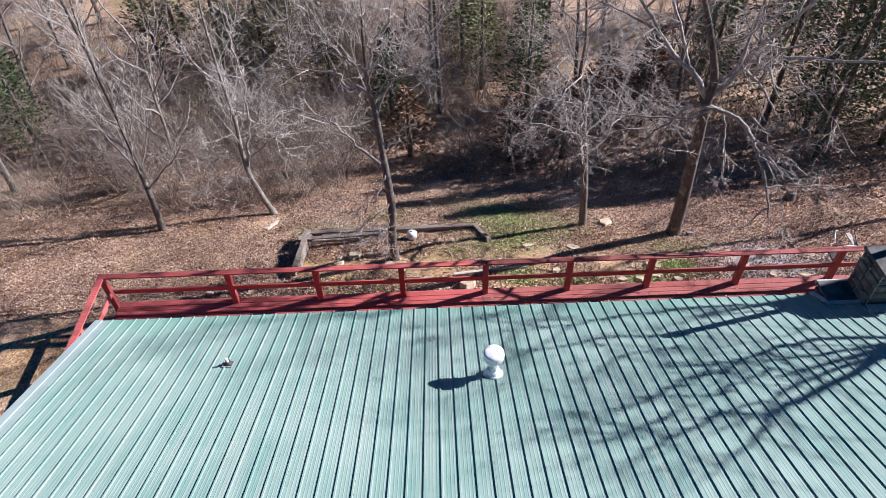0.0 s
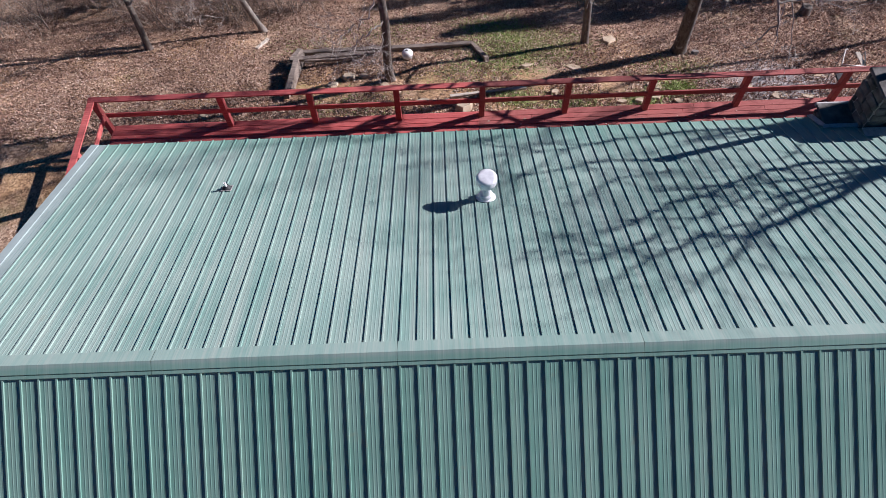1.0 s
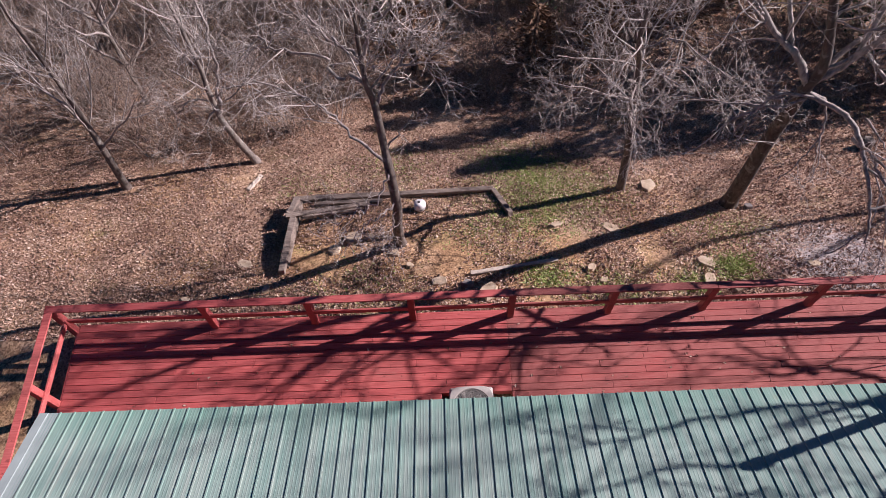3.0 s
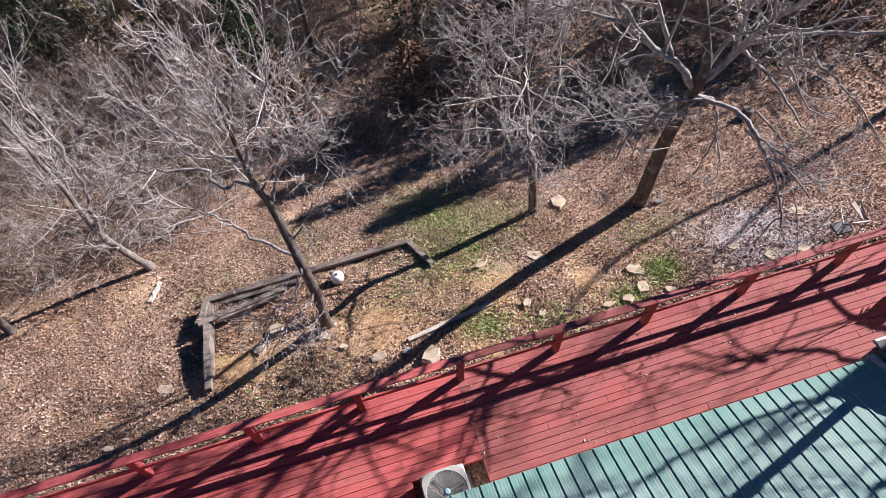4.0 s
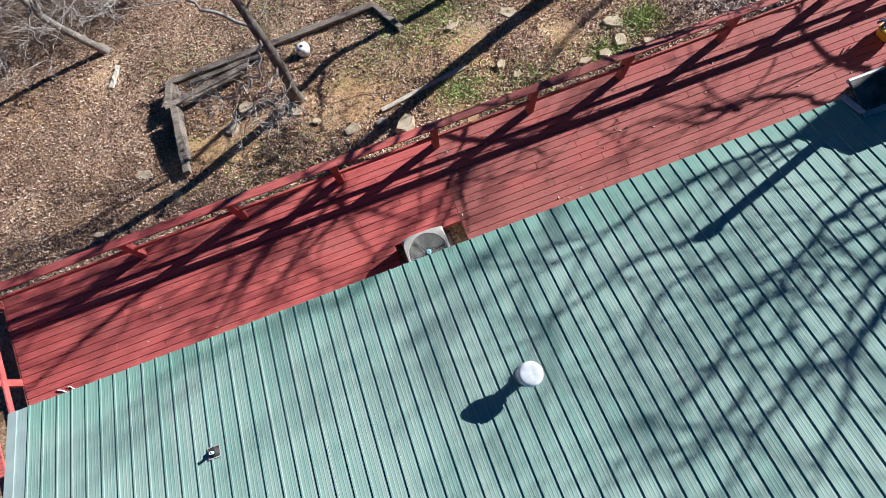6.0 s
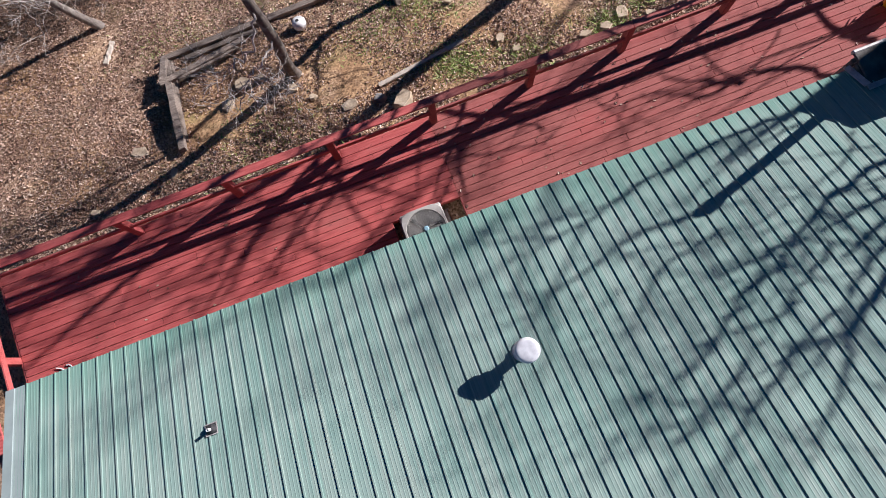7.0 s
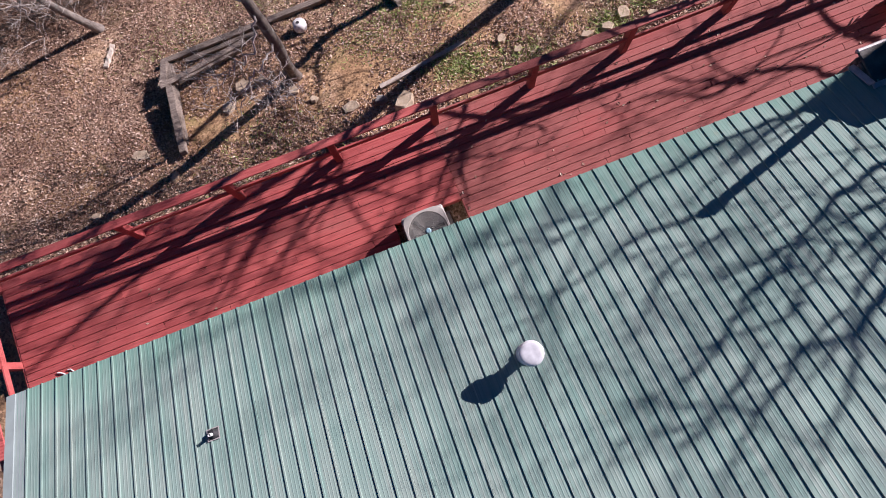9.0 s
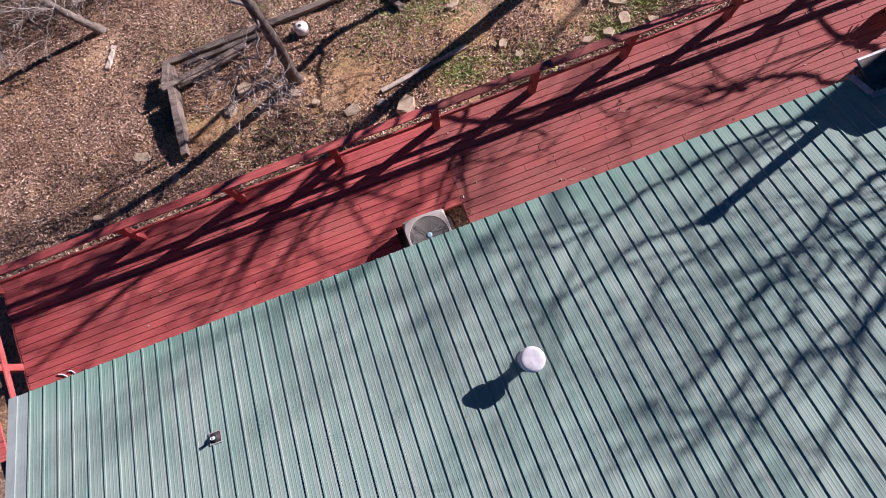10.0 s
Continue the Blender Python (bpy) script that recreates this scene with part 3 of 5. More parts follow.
def build_condenser():
    x0, x1, y1, top = 6.255, 7.085, 0.84, 0.52
    cx, cy, h = (x0 + x1) / 2, y1 - 0.415, 0.86
    ac = thing("air_conditioner", "grey-beige outdoor condenser sunk in a deck cut-out", "air conditioner", (cx, cy, top - h))
    r = 0.415
    part("casing", box(bmesh.new(), (-r, -r, 0.03), (r, r, h - 0.045), 0.03), BEIGE, ac)
    bm = bmesh.new()
    outer = []
    n = 40
    for k in range(n):
        a = 2 * math.pi * k / n
        c, s = math.cos(a), math.sin(a)
        q = (abs(c) ** 5 + abs(s) ** 5) ** (-1 / 5)
        outer.append((c * q * r * 1.01, s * q * r * 1.01))
    ring = lambda f, z: [bm.verts.new((px * f, py * f, z)) for px, py in outer]
    circ = lambda rad, z: [bm.verts.new((rad * math.cos(2 * math.pi * k / n), rad * math.sin(2 * math.pi * k / n), z)) for k in range(n)]
    loops = [ring(1.0, h - 0.05), ring(1.0, h - 0.012), ring(0.97, h), circ(0.375, h + 0.004), circ(0.365, h - 0.008), circ(0.36, h - 0.05)]
    for p, q in zip(loops, loops[1:]):
        for k in range(n):
            bm.faces.new((p[k], p[(k + 1) % n], q[(k + 1) % n], q[k]))
    part("top_cover", bm, BEIGE, ac)
    well = part("fan_well", turned([(0.36, h - 0.06), (0.36, h - 0.05)], 32), GRILLE, ac)
    bm = bmesh.new()
    for i in range(22):
        rad = 0.05 + i * 0.0146
        tube([(rad * math.cos(a), rad * math.sin(a), h - 0.004 + 0.02 * (1 - rad / 0.36)) for a in np.linspace(0, 2 * math.pi, 37)], 0.0040, 4, bm)
    for k in range(12):
        a = 2 * math.pi * k / 12
        tube([(0.04 * math.cos(a), 0.04 * math.sin(a), h + 0.010), (0.366 * math.cos(a), 0.366 * math.sin(a), h - 0.006)], 0.004, 4, bm)
    guard = part("fan_grille", bm, GUARD, ac, "wire fan guard of concentric rings")
    part("fan_hub", turned([(0.055, h + 0.006), (0.055, h + 0.026), (0.03, h + 0.036)], 20), TEAL, guard, "pale blue motor cap")
    for k in range(3):
        a = 2.1 * k
        part("fan_blade", box(bmesh.new(), (0.05, -0.07, -0.004), (0.33, 0.07, 0.004), 0.002, pose(0, 0, h - 0.048, 0, 0, math.degrees(a)) @ pose(0, 0, 0, 18, 0, 0)), GRILLE, well)
    for k in range(10):
        part("louvre", box(bmesh.new(), (-r - 0.006, -r * 0.85, 0.09 + k * 0.07), (-r - 0.001, r * 0.85, 0.115 + k * 0.07)), BEIGE, ac)
        part("louvre", box(bmesh.new(), (-r * 0.85, r + 0.001, 0.09 + k * 0.07), (r * 0.85, r + 0.006, 0.115 + k * 0.07)), BEIGE, ac)
    pad = solid("equipment_pad", box(bmesh.new(), (x0 - 0.06, -0.35, ground_z(6.6, 0.4) - 0.12), (x1 + 0.12, 0.83, top - h + 0.031), 0.015), MORTAR, "rough concrete pad under the condenser", "concrete pad")


def build_chimney():
    ch = thing("chimney", "fieldstone chimney with pale flashing at the eave", "chimney", (13.93, 0, 0))
    rnd = random.Random(8)
    part("core", box(bmesh.new(), (0.02, -0.36, -0.6), (1.75, 0.14, 2.58), 0.02), MORTAR, ch)
    part("shaft_core", box(bmesh.new(), (0.58, -0.52, 2.5), (1.75, 0.16, 3.50), 0.02), MORTAR, ch)
    part("crown", box(bmesh.new(), (0.54, -0.57, 3.50), (1.80, 0.21, 3.58), 0.02), SHADE_ROCK, ch)
    part("crown_cap", turned([(0.20, 3.58), (0.22, 3.61), (0.22, 3.69), (0.12, 3.73)], 20, m=pose(1.2, -0.15, 0)), FLASH, ch)
    part("flue_pipe", turned([(0.075, 3.5), (0.075, 5.22), (0.10, 5.24), (0.10, 5.42), (0.02, 5.5)], 20, m=pose(1.05, 0.05, 0)), IRON, ch)
    part("shoulder", box(bmesh.new(), (-0.02, -0.38, 2.58), (0.60, 0.20, 2.63), 0.012), SHADE_ROCK, ch, "flat stone shoulder, shade put into its dark colour")
    # pale flashing apron round the base
    part("flashing", beam((-0.09, -0.38, roof_z(-0.38) + 0.04), (-0.13, 0.05, roof_z(0.05) + 0.03), 0.12, 0.02), FLASH, ch)
    part("flashing", beam((-0.12, -0.42, roof_z(-0.42) + 0.045), (1.85, -0.42, roof_z(-0.42) + 0.045), 0.09, 0.02), FLASH, ch)
    part("flashing", beam((0.50, -0.70, roof_z(-0.70) + 0.05), (1.9, -0.70, roof_z(-0.70) + 0.05), 0.2, 0.02), FLASH, ch)
    part("mortar_edge", box(bmesh.new(), (-0.03, 0.17, 2.56), (0.62, 0.23, 2.645), 0.015), FLASH, ch)
    # stones of the faces that show
    def course(face, x0, x1, z0, z1, at):
        z = z0
        while z < z1 - 0.05:
            h = min(rnd.uniform(0.13, 0.26), z1 - z)
            x = x0
            while x < x1 - 0.04:
                w = min(rnd.uniform(0.16, 0.42), x1 - x)
                bm = bmesh.new()
                d = rnd.uniform(0.03, 0.065)
                lo, hi = (x + 0.012, z + 0.012), (x + w - 0.012, z + h - 0.012)
                if face == "x":
                    box(bm, (at - d, lo[0], lo[1]), (at + 0.02, hi[0], hi[1]), min(0.022, w / 5, h / 5))
                else:
                    s = 1 if face == "+y" else -1
                    ya, yb = sorted((at - 0.02 * s, at + d * s))
                    box(bm, (lo[0], ya, lo[1]), (hi[0], yb, hi[1]), min(0.022, w / 5, h / 5))
                for v in bm.verts:
                    v.co += Vector((rnd.uniform(-1, 1), rnd.uniform(-1, 1), rnd.uniform(-1, 1))) * 0.008
                part("stone", bm, SHADE_ROCK, ch)
                x += w
            z += h
    course("x", -0.52, 0.16, 2.63, 3.50, 0.58)
    course("-y", 0.58, 1.75, 2.70, 3.50, -0.52)
    course("+y", 0.58, 1.75, 2.0, 3.50, 0.16)
    course("x", -0.30, 0.14, 2.3, 2.58, 0.02)


def build_bucket():
    b = thing("mop_bucket", "yellow plastic mop bucket with wringer on the red deck", "mop bucket", (16.95, 1.42, 0.0), turn=20)
    bm = bmesh.new()
    loops = []
    for f, z, i in ((0.80, 0.07, 0), (0.86, 0.2, 0), (1.0, 0.40, 0), (1.07, 0.41, 0), (1.07, 0.425, 0), (0.96, 0.425, 0), (0.80, 0.12, 0)):
        loops.append([bm.verts.new((sx * 0.26 * f, sy * 0.19 * f, z)) for sx, sy in ((-1, -0.7), (-0.7, -1), (0.7, -1), (1, -0.7), (1, 0.7), (0.7, 1), (-0.7, 1), (-1, 0.7))])
    for p, q in zip(loops, loops[1:]):
        for k in range(8):
            bm.faces.new((p[k], p[(k + 1) % 8], q[(k + 1) % 8], q[k]))
    bm.faces.new(loops[0][::-1]), bm.faces.new(loops[-1])
    part("body", bm, YELLOW, b)
    bm = box(bmesh.new(), (-0.30, -0.16, 0.40), (-0.04, 0.16, 0.60), 0.03)
    for v in bm.verts:
        if v.co.z > 0.5:
            v.co.x -= 0.05
            v.co.y *= 1.12
    wringer = part("wringer", bm, YELLOW, b)
    part("wringer_handle", tube([(-0.1, 0.17, 0.5), (0.05, 0.2, 0.72), (0.12, 0.2, 0.82)], 0.014), YELLOW, wringer)
    for sx in (-0.19, 0.19):
        for sy in (-0.12, 0.12):
            part("caster", turned([(0.034, -0.012), (0.034, 0.012)], 14, m=pose(sx, sy, 0.035, 90, 0, 0)), RUBBER, b)
    for piece in list(b.children) + list(wringer.children):
        if piece.name.split('.')[0] != "caster":
            for q in piece.data.vertices:
                q.co.z *= 0.62
    mop = thing("mop", "mop with thin pale handle and blue yarn", "mop", (16.95, 1.42, 0.0))
    part("handle", tube([(-0.12, 0.05, 0.22), (-0.02, 0.45, 1.45)], 0.012), PALE_WOOD, mop)
    bm = bmesh.new()
    rnd = random.Random(2)
    for k in range(14):
        a = rnd.uniform(0, 6.28)
        p = Vector((-0.2, 0.1, 0.39))
        tube(arc([p, p + Vector((0.07 * math.cos(a), 0.07 * math.sin(a), 0.05)), p + Vector((0.15 * math.cos(a), 0.13 * math.sin(a), -0.04))], 4), 0.012, 5, bm)
    part("yarn", bm, BLUE, mop)


def build_white_tubes():
    for k, (x, y, a) in enumerate(((-0.74, 0.46, 132), (-0.58, 0.46, 122))):
        t = thing("plastic_pipe", "short bent white plastic pipe lying on the deck", "pipe", (x, y, 0.022), turn=a, group="white pipes by the eave")
        part("tube", tube(arc([(0, 0, 0), (0.10, 0.01, 0.0), (0.19 - 0.05 * k, 0.05, 0.0)], 5), 0.015, 10), WHITE, t)


build_flue()
build_vent_pipe()
build_condenser()
build_chimney()
build_bucket()
build_white_tubes()


# ---- trees ----
class Limbs:
    """Collects tapered tubes as plain arrays; one mesh for thick wood and one for twigs."""

    def __init__(self, seed):
        self.r = random.Random(seed)
        self.tips = 4
        self.v, self.f = {0: [], 1: [], 2: []}, {0: [], 1: [], 2: []}

    def tube(self, pts, r0, r1, seg, bin_):
        V, F = self.v[bin_], self.f[bin_]
        base, n = len(V), len(pts)
        d = (pts[-1] - pts[0]).normalized()
        u = d.orthogonal().normalized()
        w = d.cross(u)
        cs = [(math.cos(6.2832 * k / seg), math.sin(6.2832 * k / seg)) for k in range(seg)]
        for i, p in enumerate(pts):
            r = r0 + (r1 - r0) * i / (n - 1)
            for c, s in cs:
                V.append(p + u * (r * c) + w * (r * s))
        for i in range(n - 1):
            for k in range(seg):
                a, b = base + i * seg + k, base + i * seg + (k + 1) % seg
                F.append((a, b, b + seg, a + seg))

    def bough(self, p, d, length, rad, level, depth, lift, kink, kids):
        """A wandering branch and, down to depth, the branches on it."""
        R = self.r
        n = (9, 9, 7, 5, self.tips)[min(level, 4)]
        kink_here = kink * (1.0, 1.0, 1.1, 1.3, 1.6)[min(level, 4)]
        pts, step, d = [p.copy()], length / (n - 1), d.normalized()
        for i in range(n - 1):
            d = (d + Vector((R.gauss(0, kink_here), R.gauss(0, kink_here), R.gauss(0, kink_here) + lift))).normalized()
            p = p + d * step
            pts.append(p.copy())
        self.tube(pts, rad, max(rad * 0.4, 0.0036), 6 if rad > 0.05 else (4 if rad > 0.018 else 3), 2 if rad > 0.02 else 1)
        if level < depth:
            for k in range(kids[min(level, len(kids) - 1)]):
                s = R.uniform(0.22, 1.0)
                i = min(int(s * (n - 1)), n - 2)
                q = pts[i].lerp(pts[i + 1], s * (n - 1) - i)
                along = (pts[i + 1] - pts[i]).normalized()
                side = along.orthogonal().normalized()
                side.rotate(Matrix.Rotation(R.uniform(0, 6.28), 3, along))
                nd = along * R.uniform(0.4, 1.0) + side * R.uniform(0.5, 1.0)
                self.bough(q, nd, length * (R.uniform(0.4, 0.75) if level < 3 else R.uniform(0.3, 0.55)) * (1.1 - 0.45 * s), max(rad * (1 - 0.4 * s) * R.uniform(0.42, 0.64), 0.0064 if level < 3 else 0.0046), level + 1, depth, lift, kink, kids)

    def trunk(self, ctrl, r0, r1, seg=10):
        pts = arc(ctrl, 5)
        self.tube(pts, r0, r1, seg, 0)
        root = pts[0]
        up = (pts[1] - pts[0]).normalized()
        self.tube([root - Vector((0, 0, 0.2)), root + up * 0.06, root + up * 0.32], r0 * 1.55, r0 * 0.97, seg, 0)
        return pts

    def mesh(self, bin_, name, mat):
        me = bpy.data.meshes.new(name)
        me.from_pydata(self.v[bin_], [], self.f[bin_])
        me.polygons.foreach_set("use_smooth", [True] * len(self.f[bin_]))
        me.materials.append(mat)
        return me


def tree_object(L, label, place, bark_mat=None, twig_mat=None, group="", name="bare_tree"):
    t = thing(name, label, "tree", place, group)
    part("trunk", L.mesh(0, "trunk", bark_mat or BARK), BARK, t)
    part("crown", L.mesh(1, "crown", twig_mat or TWIG), TWIG, t, "many fine pale leafless twigs")
    if L.f[2]:
        part("bough", L.mesh(2, "bough", LIMB), LIMB, t, "bare crooked grey limb wood")
    return t


def main_tree(seed, ctrl, r0, r1, first, limbs, length, label, extra=(), depth=4, lift=0.10, kids=(6, 7, 6, 5), flat=0.55, kink=0.115, bend=0.035, reach=1.0, skin=None, back=1.0):
    """A bare tree whose trunk follows ctrl; boughs start above the share `first` of it."""
    base = Vector(ctrl[0])
    L = Limbs(seed)
    pts = L.trunk([Vector(c) - base for c in ctrl], r0, r1)
    for k in range(limbs):
        s = first + (1 - first) * (k + L.r.random()) / limbs
        i = min(int(s * (len(pts) - 1)), len(pts) - 2)
        q = pts[i].lerp(pts[i + 1], s * (len(pts) - 1) - i)
        a = k * 2.4 + L.r.uniform(-0.5, 0.5)
        up = flat + 0.9 * (s - first) / (1 - first)
        rad = (r0 + (r1 - r0) * s) * L.r.uniform(0.28, 0.46)
        L.bough(q, Vector((math.cos(a), math.sin(a) * (1.0 if math.sin(a) > 0 else back), up)), length * L.r.uniform(0.7, 1.1) * (1.1 - 0.4 * s), rad, 1, depth, lift, kink, kids)
    for path, rr, n in extra:
        p2 = arc([Vector(c) - base for c in path], 5)
        loose = min(bend, (p2[1] - p2[0]).length * 0.28)
        for i in range(1, len(p2)):
            p2[i] = p2[i] + Vector((L.r.gauss(0, loose), L.r.gauss(0, loose), L.r.gauss(0, loose)))
        L.tube(p2, rr, rr * 0.3, 6, 2 if rr > 0.025 else 1)
        for k in range(n):
            i = L.r.randrange(len(p2) // 3, len(p2) - 1)
            along = (p2[i + 1] - p2[i]).normalized()
            side = along.orthogonal().normalized()
            side.rotate(Matrix.Rotation(L.r.uniform(0, 6.28), 3, along))
            L.bough(p2[i].copy(), along * 0.7 + side, L.r.uniform(0.6, 1.9) * reach * min(1.0, rr / 0.042), rr * L.r.uniform(0.2, 0.4), 2, depth, lift * 0.5, max(kink, 0.14), kids)
    return tree_object(L, label, base, skin)


main_tree(11, [(-2.7, 8.03, -2.61), (-2.67, 8.09, -1.5), (-2.77, 8.33, -0.43), (-2.9, 8.58, 1.23), (-3.03, 8.73, 3.36), (-2.96, 8.93, 5.51)], 0.115, 0.02, 0.28, 16, 2.9,
          "slender bare tree with upswept grey branches on the leafy bank", lift=0.12, flat=0.7, kids=(5, 5, 4, 4), kink=0.14)
main_tree(12, [(0.78, 9.11, -3.03), (0.47, 9.18, -2.11), (0.24, 9.26, -1.29), (0.18, 9.36, -0.32), (0.22, 9.41, 0.66), (0.05, 9.71, 2.23), (0.02, 9.81, 4.19), (0.21, 9.81, 5.75)], 0.11, 0.018, 0.34, 14, 3.0,
          "leaning bare tree with pale forked branches on the bank", lift=0.11, flat=0.6, kids=(5, 6, 4, 4), skin=PALE_BARK,
          extra=[([(0.22, 9.28, -1.1), (0.49, 9.31, -0.13), (0.73, 9.41, 1.24), (0.76, 9.51, 2.8), (0.59, 9.61, 4.37)], 0.055, 12), ([(0.21, 9.31, -0.8), (-0.07, 9.06, -1.02), (-0.17, 8.91, -1.61), (-0.32, 8.81, -2.2)], 0.027, 5),
                 ([(0.2, 9.41, -0.51), (0.8, 9.21, 0.06), (1.41, 9.11, 0.15), (1.84, 9.01, -0.43)], 0.035, 8), ([(0.24, 9.41, -0.7), (-0.24, 9.11, -0.24), (-0.65, 8.81, -0.57), (-0.75, 8.71, -1.15)], 0.03, 7)])
main_tree(13, [(5.17, 5.23, -1.52), (5.18, 5.03, -0.41), (5.27, 4.78, 0.93), (5.2, 4.94, 2.1), (5.17, 5.04, 2.4), (5.07, 5.32, 3.5), (4.98, 5.33, 4.0), (4.95, 5.4, 4.6), (4.96, 5.43, 5.4), (5.04, 5.24, 6.4)], 0.13, 0.02, 0.62, 12, 2.4,
          "bare grey tree growing at the edge of a timber bed", lift=0.12, flat=1.0, kink=0.14, kids=(5, 6, 4, 4), back=0.5,
          extra=[([(4.98, 5.33, 4.0), (4.42, 5.5, 4.2), (4.2, 5.67, 4.4), (3.38, 5.88, 4.4), (3.05, 6.12, 4.6)], 0.04, 12),
                 ([(4.95, 5.4, 4.6), (4.51, 5.57, 4.9), (4.13, 5.76, 5.2), (3.8, 5.9, 5.7)], 0.034, 11),
                 ([(5.19, 4.98, 2.1), (4.52, 5.45, 2.4), (4.15, 5.79, 2.7), (3.65, 6.04, 2.9), (2.39, 6.59, 3.1)], 0.036, 11),
                 ([(5.17, 5.04, 2.4), (5.54, 5.18, 2.9), (5.8, 5.24, 3.3)], 0.026, 3),
                 ([(5.07, 5.32, 3.5), (5.39, 5.37, 4.1), (5.91, 5.4, 5.0), (6.35, 5.31, 5.8)], 0.036, 13),
                 ([(5.57, 5.37, 4.4), (5.96, 5.24, 4.6), (6.4, 5.17, 5.0)], 0.028, 9),
                 ([(4.95, 5.4, 4.6), (5.16, 5.29, 5.2), (5.58, 5.08, 6.0), (5.86, 4.83, 7.0)], 0.038, 12),
                 ([(5.2, 4.94, 2.05), (4.92, 4.52, 1.5), (4.5, 4.6, 1.1), (4.17, 4.65, 0.8), (3.8, 4.55, 0.4)], 0.024, 9),
                 ([(5.27, 4.72, 1.1), (4.98, 4.42, 1.1), (4.58, 4.36, 0.8), (4.21, 4.19, 0.4), (3.98, 3.97, 0.1)], 0.024, 9),
                 ([(5.27, 4.76, 0.9), (5.14, 4.4, 0.5), (5.12, 4.14, 0.0)], 0.018, 6)])
main_tree(14, [(11.05, 7.05, -2.32), (10.96, 7.2, -0.69), (10.86, 7.5, 0.6), (10.68, 7.15, 1.36), (10.63, 7.4, 2.25), (10.3, 6.9, 3.29), (10.36, 7.1, 4.38), (10.06, 6.75, 6.31)], 0.125, 0.02, 0.26, 25, 3.0,
          "bare tree with crooked low branches beside a flat stone", lift=0.0, flat=0.2, kink=0.24, kids=(5, 6, 5, 4))
